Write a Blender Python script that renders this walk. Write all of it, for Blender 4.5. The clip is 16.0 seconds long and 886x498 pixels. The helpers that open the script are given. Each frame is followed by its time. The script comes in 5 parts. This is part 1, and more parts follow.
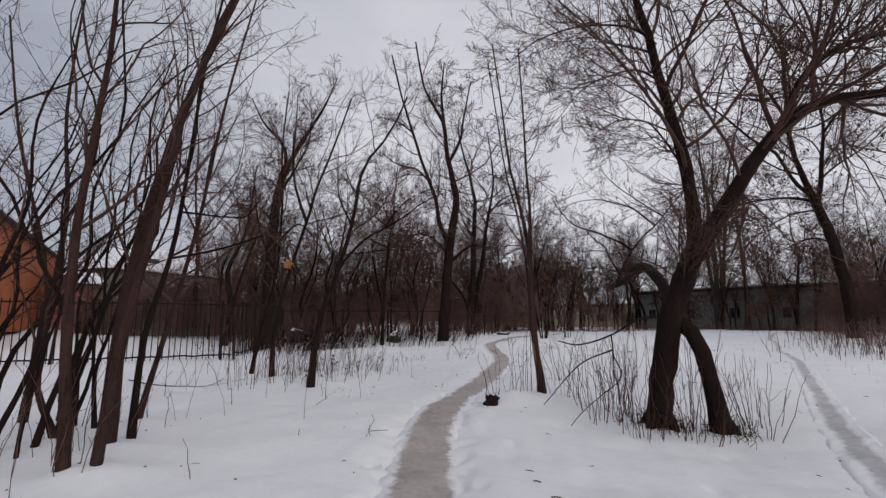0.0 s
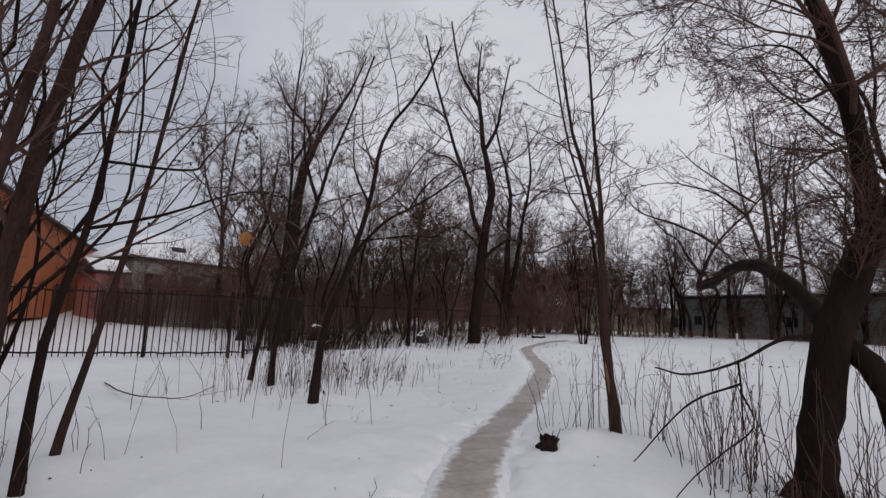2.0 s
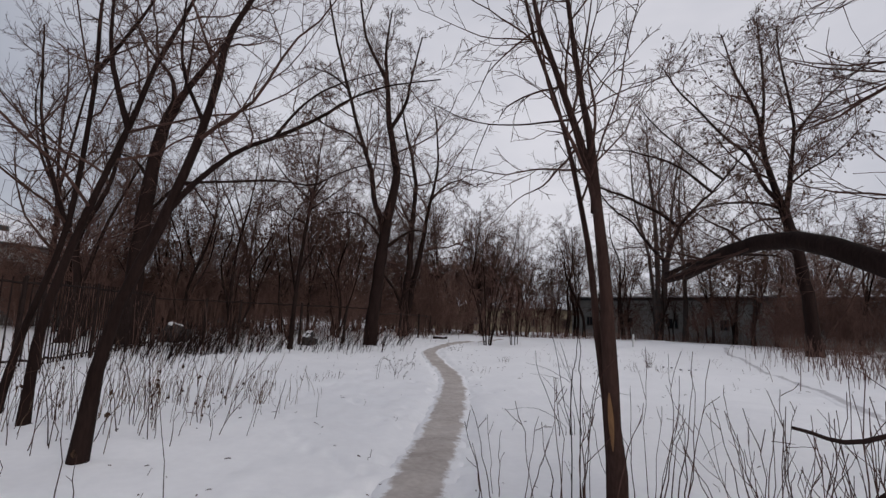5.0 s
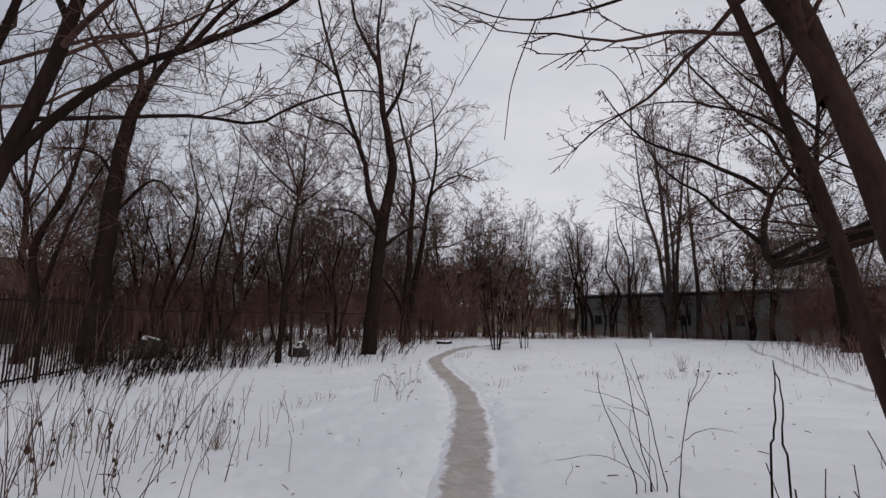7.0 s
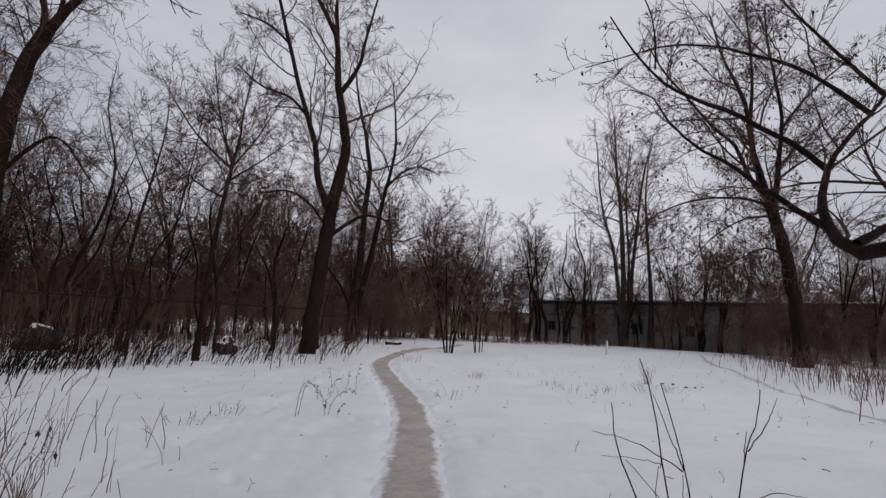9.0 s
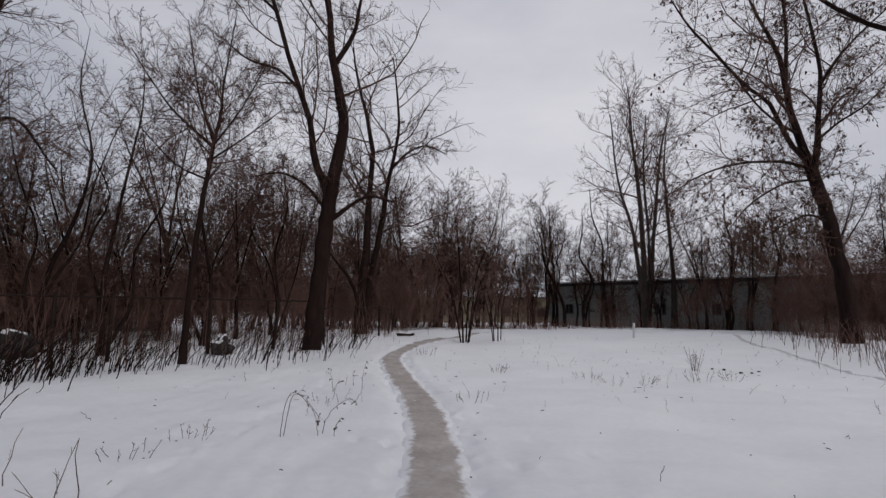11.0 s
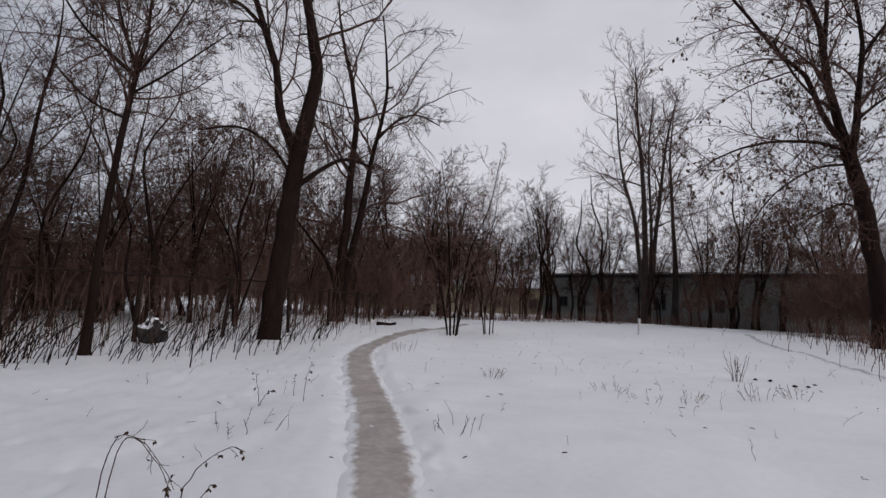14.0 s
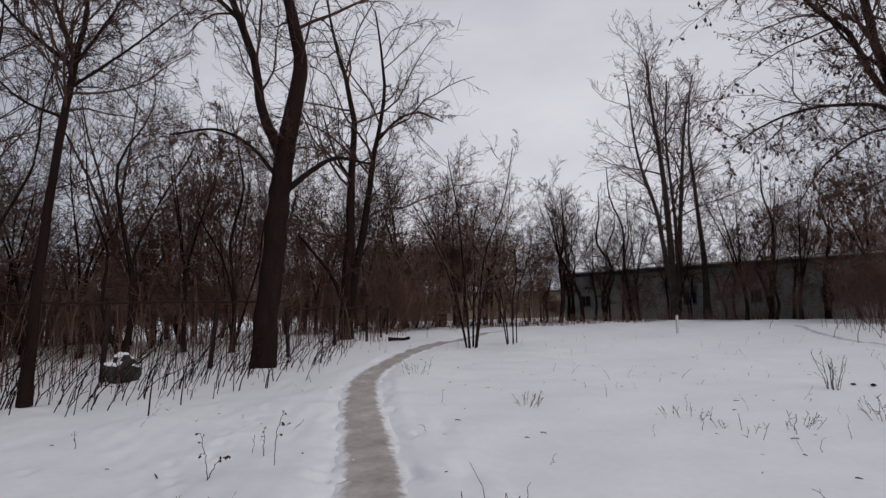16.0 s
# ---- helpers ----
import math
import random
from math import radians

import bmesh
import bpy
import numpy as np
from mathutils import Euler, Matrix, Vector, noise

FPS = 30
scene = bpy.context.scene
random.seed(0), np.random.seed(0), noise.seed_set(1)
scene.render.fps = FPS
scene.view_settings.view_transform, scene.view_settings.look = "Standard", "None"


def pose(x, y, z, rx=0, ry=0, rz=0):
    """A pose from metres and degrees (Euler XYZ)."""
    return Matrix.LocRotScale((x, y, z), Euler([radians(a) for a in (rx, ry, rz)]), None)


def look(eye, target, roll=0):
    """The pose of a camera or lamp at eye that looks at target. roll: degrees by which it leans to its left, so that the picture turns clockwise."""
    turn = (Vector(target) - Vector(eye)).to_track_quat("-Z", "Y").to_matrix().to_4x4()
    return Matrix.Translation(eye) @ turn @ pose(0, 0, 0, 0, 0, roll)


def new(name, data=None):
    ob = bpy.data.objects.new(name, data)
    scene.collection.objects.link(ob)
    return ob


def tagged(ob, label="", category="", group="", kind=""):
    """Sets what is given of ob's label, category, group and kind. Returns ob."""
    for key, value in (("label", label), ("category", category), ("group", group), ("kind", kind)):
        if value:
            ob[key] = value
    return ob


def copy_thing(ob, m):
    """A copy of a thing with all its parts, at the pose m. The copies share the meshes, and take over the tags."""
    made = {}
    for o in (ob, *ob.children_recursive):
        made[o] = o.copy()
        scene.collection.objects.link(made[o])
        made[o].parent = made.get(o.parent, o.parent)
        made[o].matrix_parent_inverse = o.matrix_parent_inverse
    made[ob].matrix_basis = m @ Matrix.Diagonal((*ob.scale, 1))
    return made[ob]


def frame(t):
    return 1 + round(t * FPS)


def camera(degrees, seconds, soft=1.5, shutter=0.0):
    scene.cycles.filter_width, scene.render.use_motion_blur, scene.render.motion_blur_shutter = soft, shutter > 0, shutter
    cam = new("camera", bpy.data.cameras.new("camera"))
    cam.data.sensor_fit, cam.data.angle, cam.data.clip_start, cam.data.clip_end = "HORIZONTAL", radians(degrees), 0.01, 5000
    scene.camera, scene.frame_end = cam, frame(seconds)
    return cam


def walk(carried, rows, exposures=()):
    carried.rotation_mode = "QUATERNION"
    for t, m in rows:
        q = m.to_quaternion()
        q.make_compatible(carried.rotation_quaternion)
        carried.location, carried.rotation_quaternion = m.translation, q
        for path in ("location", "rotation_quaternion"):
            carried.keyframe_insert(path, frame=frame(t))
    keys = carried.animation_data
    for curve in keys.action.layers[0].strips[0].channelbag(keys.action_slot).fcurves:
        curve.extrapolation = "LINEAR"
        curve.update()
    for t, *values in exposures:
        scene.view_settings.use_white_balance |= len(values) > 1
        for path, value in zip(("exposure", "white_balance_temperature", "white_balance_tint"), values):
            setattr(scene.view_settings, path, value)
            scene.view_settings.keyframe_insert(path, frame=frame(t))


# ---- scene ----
cam = camera(85.0, 16.0, soft=1.4)
PATH = [
    (0, (-0.601, -1.207, 1.402), (-0.495, 0.768, 1.699), 0.2),
    (0.5, (-0.539, -0.469, 1.427), (-0.422, 1.519, 1.613), 1.1),
    (1, (-0.435, 0.089, 1.48), (-0.314, 2.076, 1.67), 0.8),
    (1.5, (-0.479, 0.62, 1.499), (-0.538, 2.603, 1.756), 0.2),
    (2, (-0.62, 1.157, 1.534), (-0.64, 3.136, 1.82), 2.1),
    (2.5, (-0.603, 1.63, 1.492), (-0.588, 3.615, 1.732), 2.1),
    (3, (-0.512, 2.125, 1.528), (-0.404, 4.112, 1.732), 1.0),
    (3.5, (-0.558, 2.664, 1.489), (-0.367, 4.639, 1.735), 1.6),
    (4, (-0.614, 3.249, 1.508), (-0.309, 5.205, 1.792), 3.7),
    (4.2, (-0.583, 3.489, 1.49), (-0.241, 5.44, 1.768), 4.1),
    (6.3, (-0.288, 6.034, 1.59), (0.134, 7.958, 1.936), 0.8),
    (6.5, (-0.268, 6.241, 1.6), (0.135, 8.172, 1.926), 0.3),
    (7, (-0.187, 6.768, 1.623), (0.208, 8.704, 1.932), 0.9),
    (7.5, (-0.033, 7.332, 1.621), (0.406, 9.257, 1.938), -0.3),
    (8, (0.052, 7.792, 1.598), (0.476, 9.715, 1.947), 1.1),
    (8.5, (0.131, 8.282, 1.594), (0.591, 10.192, 1.971), 4.0),
    (9, (0.372, 8.745, 1.599), (0.941, 10.636, 1.917), 3.1),
    (9.5, (0.533, 9.183, 1.601), (1.08, 11.09, 1.85), 0.3),
    (9.7, (0.556, 9.365, 1.606), (1.097, 11.277, 1.832), -0.1),
    (11.8, (1.097, 11.557, 1.583), (1.645, 13.458, 1.877), 1.7),
    (12, (1.165, 11.75, 1.569), (1.726, 13.647, 1.862), 1.6),
    (12.5, (1.418, 12.28, 1.577), (1.963, 14.18, 1.887), -0.0),
    (13, (1.547, 12.78, 1.519), (2.1, 14.676, 1.832), 0.2),
    (13.5, (1.68, 13.24, 1.553), (2.276, 15.13, 1.818), 2.5),
    (14, (1.885, 13.708, 1.576), (2.458, 15.612, 1.802), 2.6),
    (14.5, (2.031, 14.166, 1.56), (2.532, 16.084, 1.821), 0.8),
    (15, (2.163, 14.735, 1.598), (2.676, 16.642, 1.912), 1.7),
    (15.5, (2.365, 15.243, 1.578), (2.949, 17.133, 1.874), 1.8),
    (16, (2.539, 15.764, 1.65), (3.059, 17.678, 1.909), -1.1),
]
walk(cam, [(t, look(eye, target, roll)) for t, eye, target, roll in PATH],
     [(0, 0.08), (6.5, 0.08), (9, 0.0), (12, -0.03), (16, 0.0)])

# ---- light ----
SUN_EL, SUN_AZ = radians(24), radians(150)
world = bpy.data.worlds.new("overcast_sky")
scene.world = world
world.use_nodes = True
wn, wl = world.node_tree.nodes, world.node_tree.links
wn.clear()
w_out, w_bg = wn.new("ShaderNodeOutputWorld"), wn.new("ShaderNodeBackground")
w_sky = wn.new("ShaderNodeTexSky")
w_sky.sky_type, w_sky.sun_disc = "NISHITA", False
w_sky.sun_elevation, w_sky.sun_rotation = SUN_EL, SUN_AZ
w_sky.air_density, w_sky.dust_density = 1.0, 3.0
w_tc, w_map, w_noise, w_ramp = (wn.new(k) for k in ("ShaderNodeTexCoord", "ShaderNodeMapping", "ShaderNodeTexNoise", "ShaderNodeValToRGB"))
w_map.inputs["Scale"].default_value = (1.0, 1.0, 2.6)
w_noise.inputs["Scale"].default_value, w_noise.inputs["Detail"].default_value, w_noise.inputs["Roughness"].default_value = 1.6, 5.0, 0.55
w_ramp.color_ramp.elements[0].position, w_ramp.color_ramp.elements[0].color = 0.3, (4.9, 4.98, 5.6, 1)
w_ramp.color_ramp.elements[1].position, w_ramp.color_ramp.elements[1].color = 0.7, (6.86, 6.78, 7.3, 1)
w_mix = wn.new("ShaderNodeMix")
w_mix.data_type = "RGBA"
w_mix.inputs["Factor"].default_value = 0.93
wl.new(w_tc.outputs["Generated"], w_map.inputs["Vector"])
wl.new(w_map.outputs["Vector"], w_noise.inputs["Vector"])
wl.new(w_noise.outputs["Fac"], w_ramp.inputs["Fac"])
wl.new(w_sky.outputs["Color"], w_mix.inputs["A"])
w_sep, w_rng, w_dull = wn.new("ShaderNodeSeparateXYZ"), wn.new("ShaderNodeMapRange"), wn.new("ShaderNodeMix")
w_rng.inputs["From Min"].default_value, w_rng.inputs["From Max"].default_value = -0.62, -0.05
w_dull.data_type = "RGBA"
w_dull.blend_type = "MULTIPLY"
w_dull.inputs["Factor"].default_value = 1.0
w_tint = wn.new("ShaderNodeValToRGB")
w_tint.color_ramp.elements[0].color, w_tint.color_ramp.elements[1].color = (0.58, 0.615, 0.66, 1), (1.045, 1.04, 1.035, 1)
wl.new(w_tc.outputs["Generated"], w_sep.inputs["Vector"])
wl.new(w_sep.outputs["X"], w_rng.inputs["Value"])
wl.new(w_rng.outputs["Result"], w_tint.inputs["Fac"])
wl.new(w_ramp.outputs["Color"], w_dull.inputs["A"])
wl.new(w_tint.outputs["Color"], w_dull.inputs["B"])
wl.new(w_dull.outputs["Result"], w_mix.inputs["B"])
wl.new(w_mix.outputs["Result"], w_bg.inputs["Color"])
w_bg.inputs["Strength"].default_value = 0.1
wl.new(w_bg.outputs["Background"], w_out.inputs["Surface"])
sun_data = bpy.data.lights.new("sun", "SUN")
sun_data.energy, sun_data.angle, sun_data.color = 0.5, radians(25), (1.0, 0.96, 0.92)
sun = new("sun", sun_data)
sun.matrix_world = look((0, 0, 60), (-math.sin(SUN_AZ) * math.cos(SUN_EL), -math.cos(SUN_AZ) * math.cos(SUN_EL), 60 - math.sin(SUN_EL)))


# ---- materials ----
def material(name, dark, light, scale=4.0, detail_scale=40.0, rough=0.85, bump=0.3, bump_dist=0.02, stretch=(1, 1, 1), vary=0.0, spec=0.3, patch=None):
    """Two-scale noise colour with fine relief; patch = (colour, coverage, scale) adds stains."""
    m = bpy.data.materials.new(name)
    m.use_nodes = True
    n, l = m.node_tree.nodes, m.node_tree.links
    b = n["Principled BSDF"]
    tc, mp = n.new("ShaderNodeTexCoord"), n.new("ShaderNodeMapping")
    mp.inputs["Scale"].default_value = stretch
    l.new(tc.outputs["Object"], mp.inputs["Vector"])
    big, fine = n.new("ShaderNodeTexNoise"), n.new("ShaderNodeTexNoise")
    for node, s, d in ((big, scale, 5.0), (fine, detail_scale, 6.0)):
        node.inputs["Scale"].default_value, node.inputs["Detail"].default_value = s, d
        l.new(mp.outputs["Vector"], node.inputs["Vector"])
    add = n.new("ShaderNodeMath")
    add.operation = "MULTIPLY_ADD"
    add.inputs[1].default_value = 0.45
    l.new(fine.outputs["Fac"], add.inputs[0])
    scaled = n.new("ShaderNodeMath")
    scaled.operation = "MULTIPLY"
    scaled.inputs[1].default_value = 0.55
    l.new(big.outputs["Fac"], scaled.inputs[0])
    l.new(scaled.outputs[0], add.inputs[2])
    ramp = n.new("ShaderNodeValToRGB")
    ramp.color_ramp.elements[0].position, ramp.color_ramp.elements[0].color = 0.35, (*dark, 1)
    ramp.color_ramp.elements[1].position, ramp.color_ramp.elements[1].color = 0.65, (*light, 1)
    l.new(add.outputs[0], ramp.inputs["Fac"])
    colour = ramp.outputs["Color"]
    if patch:
        pn, pr, pm = n.new("ShaderNodeTexNoise"), n.new("ShaderNodeValToRGB"), n.new("ShaderNodeMix")
        pn.inputs["Scale"].default_value, pn.inputs["Detail"].default_value = patch[2], 6.0
        pr.color_ramp.elements[0].position, pr.color_ramp.elements[1].position = 1 - patch[1] - 0.06, 1 - patch[1] + 0.06
        pm.data_type = "RGBA"
        pm.inputs["B"].default_value = (*patch[0], 1)
        l.new(tc.outputs["Object"], pn.inputs["Vector"])
        l.new(pn.outputs["Fac"], pr.inputs["Fac"])
        l.new(pr.outputs["Color"], pm.inputs["Factor"])
        l.new(colour, pm.inputs["A"])
        colour = pm.outputs["Result"]
    if vary:
        info, hsv, ma = n.new("ShaderNodeObjectInfo"), n.new("ShaderNodeHueSaturation"), n.new("ShaderNodeMath")
        ma.operation = "MULTIPLY_ADD"
        ma.inputs[1].default_value, ma.inputs[2].default_value = vary, 1 - vary / 2
        l.new(info.outputs["Random"], ma.inputs[0])
        l.new(ma.outputs[0], hsv.inputs["Value"])
        l.new(colour, hsv.inputs["Color"])
        colour = hsv.outputs["Color"]
    l.new(colour, b.inputs["Base Color"])
    b.inputs["Roughness"].default_value = rough
    b.inputs["Specular IOR Level"].default_value = spec
    if bump:
        bp = n.new("ShaderNodeBump")
        bp.inputs["Strength"].default_value, bp.inputs["Distance"].default_value = bump, bump_dist
        l.new(add.outputs[0], bp.inputs["Height"])
        l.new(bp.outputs["Normal"], b.inputs["Normal"])
    return m


SNOW = material("snow", (0.81, 0.81, 0.825), (0.88, 0.88, 0.89), 0.8, 9.0, 0.7, 0.35, 0.03, patch=((0.8, 0.795, 0.8), 0.3, 0.5))
ROOF_SNOW = material("roof_snow", (0.8, 0.81, 0.84), (0.88, 0.88, 0.9), 0.5, 6.0, 0.7, 0.3, 0.05)
SLUSH = material("trodden_slush", (0.33, 0.285, 0.255), (0.5, 0.452, 0.42), 1.6, 12.0, 0.55, 0.32, 0.025, patch=((0.55, 0.525, 0.5), 0.33, 1.7), spec=0.35)
SLUSH_PALE = material("frozen_slush", (0.42, 0.41, 0.42), (0.6, 0.59, 0.61), 1.8, 14.0, 0.6, 0.5, 0.03)
BARK = material("dark_bark", (0.0118, 0.0068, 0.0057), (0.027, 0.0162, 0.0138), 5.0, 42.0, 0.9, 0.8, 0.02, (1, 1, 0.22), 0.25, spec=0.07)
BARK_BROWN = material("brown_bark", (0.023, 0.0128, 0.0105), (0.058, 0.033, 0.027), 6.0, 50.0, 0.9, 0.7, 0.015, (1, 1, 0.25), 0.3, patch=((0.055, 0.043, 0.036), 0.3, 3.0), spec=0.07)
BARK_PALE = material("grey_birch_bark", (0.03, 0.025, 0.023), (0.085, 0.072, 0.066), 2.0, 25.0, 0.9, 0.5, 0.02, (1, 1, 0.5), 0.2, spec=0.07)
TWIG = material("twig_bark", (0.038, 0.021, 0.017), (0.105, 0.06, 0.049), 3.0, 30.0, 0.9, 0.0, vary=0.35, spec=0.07)
TWIG_RED = material("reddish_twig_bark", (0.09, 0.052, 0.042), (0.2, 0.12, 0.098), 3.0, 30.0, 0.9, 0.0, vary=0.35, spec=0.07)
RAW_WOOD = material("bared_wood", (0.1, 0.05, 0.022), (0.26, 0.14, 0.065), 6.0, 60.0, 0.8, 0.4, 0.01, (1, 1, 0.1))
STRAW = material("dry_stalk", (0.1, 0.07, 0.05), (0.24, 0.18, 0.13), 3.0, 25.0, 0.9, 0.0, spec=0.07)
DEAD_LEAF = material("withered_leaf", (0.034, 0.021, 0.015), (0.08, 0.047, 0.03), 8.0, 60.0, 0.9, 0.3, 0.004, spec=0.07)
ORANGE_LEAF = material("orange_leaf", (0.3, 0.12, 0.04), (0.5, 0.24, 0.09), 12.0, 80.0, 0.8, 0.3, 0.004)
IRON = material("rusted_iron", (0.014, 0.009, 0.008), (0.034, 0.022, 0.019), 6.0, 60.0, 0.75, 0.4, 0.004, spec=0.07)
STONE = material("grey_stone", (0.018, 0.016, 0.016), (0.05, 0.046, 0.045), 4.0, 30.0, 0.9, 0.7, 0.03)
ORANGE_WALL = material("orange_brick_wall", (0.34, 0.09, 0.03), (0.5, 0.15, 0.055), 0.7, 14.0, 0.85, 0.3, 0.01, patch=((0.3, 0.1, 0.05), 0.3, 0.4))
WHITE_WALL = material("grey_white_plaster", (0.26, 0.255, 0.25), (0.38, 0.37, 0.36), 0.5, 10.0, 0.85, 0.3, 0.01)
YELLOW_WALL = material("faded_yellow_plaster", (0.22, 0.18, 0.12), (0.33, 0.275, 0.19), 0.5, 8.0, 0.9, 0.3, 0.01)
GREEN_WALL = material("grey_green_sheet_wall", (0.24, 0.25, 0.24), (0.37, 0.38, 0.36), 0.35, 6.0, 0.7, 0.2, 0.01, patch=((0.42, 0.4, 0.37), 0.4, 0.3))
PINK_WALL = material("pink_shed_wall", (0.34, 0.13, 0.12), (0.48, 0.2, 0.18), 0.8, 10.0, 0.85, 0.2, 0.01)
BOARD = material("dark_brown_board", (0.04, 0.024, 0.018), (0.09, 0.055, 0.042), 2.0, 30.0, 0.85, 0.4, 0.01, (1, 1, 0.2), 0.4)
GREY_BOARD = material("weathered_grey_board", (0.1, 0.085, 0.08), (0.19, 0.165, 0.155), 2.0, 30.0, 0.9, 0.4, 0.01, (1, 1, 0.2), 0.4)
DARK_METAL = material("dark_roof_edge", (0.03, 0.032, 0.034), (0.06, 0.06, 0.062), 1.0, 20.0, 0.6, 0.1)
WHITE_PLASTIC = material("white_plastic", (0.5, 0.5, 0.5), (0.62, 0.62, 0.62), 2.0, 20.0, 0.5, 0.05)
GLASS = material("dark_window_glass", (0.015, 0.018, 0.022), (0.03, 0.034, 0.04), 1.0, 5.0, 0.12, 0.0, spec=0.6)


# ---- shape helpers ----
def from_arrays(name, verts, faces, mat, smooth=True):
    me = bpy.data.meshes.new(name)
    v, f = np.asarray(verts, dtype=np.float32), np.asarray(faces, dtype=np.int32)
    k = f.shape[1]
    me.vertices.add(len(v))
    me.vertices.foreach_set("co", v.ravel())
    me.loops.add(f.size)
    me.loops.foreach_set("vertex_index", f.ravel())
    me.polygons.add(len(f))
    me.polygons.foreach_set("loop_start", np.arange(0, f.size, k, dtype=np.int32))
    me.polygons.foreach_set("use_smooth", np.full(len(f), smooth))
    me.update(calc_edges=True)
    me.materials.append(mat)
    return me


def child(name, me, parent, label=""):
    ob = new(name, me)
    ob.parent = parent
    return tagged(ob, label)


def part(name, bm, mat, parent=None, label=""):
    me = bpy.data.meshes.new(name)
    bmesh.ops.recalc_face_normals(bm, faces=bm.faces)
    bm.to_mesh(me)
    bm.free()
    me.materials.append(mat)
    ob = new(name, me)
    if parent:
        ob.parent = parent
    return tagged(ob, label)


def add_box(bm, x0, x1, y0, y1, z0, z1):
    r = bmesh.ops.create_cube(bm, size=1.0)
    for v in r["verts"]:
        v.co = Vector((x0 + (v.co.x + 0.5) * (x1 - x0), y0 + (v.co.y + 0.5) * (y1 - y0), z0 + (v.co.z + 0.5) * (z1 - z0)))
    return r["verts"]


def box(x0, x1, y0, y1, z0, z1, bevel=0.0):
    bm = bmesh.new()
    add_box(bm, x0, x1, y0, y1, z0, z1)
    if bevel:
        bmesh.ops.bevel(bm, geom=bm.edges[:], offset=bevel, segments=1, affect="EDGES")
    return bm


def smooth_step(a, b, v):
    v = np.clip((v - a) / (b - a), 0, 1)
    return v * v * (3 - 2 * v)


def spline(points, n):
    """n points, evenly spaced in parameter, on a Catmull-Rom curve."""
    p = np.asarray(points, float)
    p = np.vstack([2 * p[0] - p[1], p, 2 * p[-1] - p[-2]])
    t = np.linspace(0, len(p) - 3 - 1e-6, n)
    i = t.astype(int)
    f = (t - i)[:, None]
    a, b, c, d = p[i], p[i + 1], p[i + 2], p[i + 3]
    return 0.5 * (2 * b + (c - a) * f + (2 * a - 5 * b + 4 * c - d) * f ** 2 + (3 * b - a - 3 * c + d) * f ** 3)


def waves(x, y, size, seed, count=9):
    """Smooth pseudo-random relief of about unit height, with hollows about size metres apart."""
    r = np.random.default_rng(seed)
    out = 0
    for _ in range(count):
        a, k, ph = r.uniform(0, math.tau), math.tau / (size * r.uniform(0.6, 1.7)), r.uniform(0, math.tau)
        out = out + np.sin((x * np.cos(a) + y * np.sin(a)) * k + ph)
    return out / math.sqrt(count)


# ---- ground ----
MAIN_PATH = spline([(-0.75, -12), (-0.66, -4), (-0.6, 0.5), (-0.57, 3.1), (-0.44, 5.6), (-0.1, 7.7), (0.4, 9.6), (1.06, 11.7), (1.76, 14.1), (2.5, 16.9),
                    (2.94, 19.2), (3.24, 22.0), (3.4, 24.5), (3.62, 26.6), (4.06, 28.5), (5.3, 31.6), (7.3, 35.5), (9.6, 39.4), (12.2, 43.4), (15.5, 48.0)], 900)
SIDE_PATH = spline([(1.4, -1.0), (4.1, 3.5), (6.0, 6.3), (8.0, 8.95), (11.5, 13.6), (15.2, 18.6), (17.6, 22.6), (20.6, 26.6), (23.6, 31.2), (28.0, 36.5)], 600)


def path_distance(x, y, line):
    shape = np.shape(x)
    xs, ys = np.ravel(x), np.ravel(y)
    out = np.full(xs.shape, 99.0)
    near = (xs > line[:, 0].min() - 3) & (xs < line[:, 0].max() + 3) & (ys > line[:, 1].min() - 3) & (ys < line[:, 1].max() + 3)
    idx = np.nonzero(near)[0]
    for s in range(0, len(idx), 20000):
        k = idx[s:s + 20000]
        out[k] = np.sqrt(((xs[k, None] - line[None, ::3, 0]) ** 2 + (ys[k, None] - line[None, ::3, 1]) ** 2).min(1))
    return out.reshape(shape)


FOOT = np.random.default_rng(5)
fi = FOOT.integers(60, 620, 190)
fn = np.stack([-(MAIN_PATH[fi + 1] - MAIN_PATH[fi])[:, 1], (MAIN_PATH[fi + 1] - MAIN_PATH[fi])[:, 0]], 1)
fn /= np.linalg.norm(fn, axis=1)[:, None]
PRINTS = MAIN_PATH[fi] + fn * (FOOT.choice([-1, 1], 190) * FOOT.uniform(0.3, 0.62, 190))[:, None]
TRAIL = spline([(0.2, 9.5), (-1.2, 12.5), (-1.0, 16.0), (0.6, 20.0), (1.8, 25.0)], 44) + FOOT.normal(size=(44, 2)) * 0.09
PRINTS = np.concatenate([PRINTS, TRAIL, FOOT.uniform((-2.5, 3.0), (4.5, 27.0), (60, 2))])


# snow heaped round the feet of the nearest trees
COLLARS = ((-4.03, 3.99), (-3.8, 4.07), (-4.32, 5.1), (-4.75, 6.53), (-4.99, 5.22), (-6.58, 6.79), (-3.04, 10.5), (-4.35, 11.94), (-5.14, 12.71), (3.93, 6.0), (3.1, 6.3), (1.15, 31.3), (-2.52, 26.5))


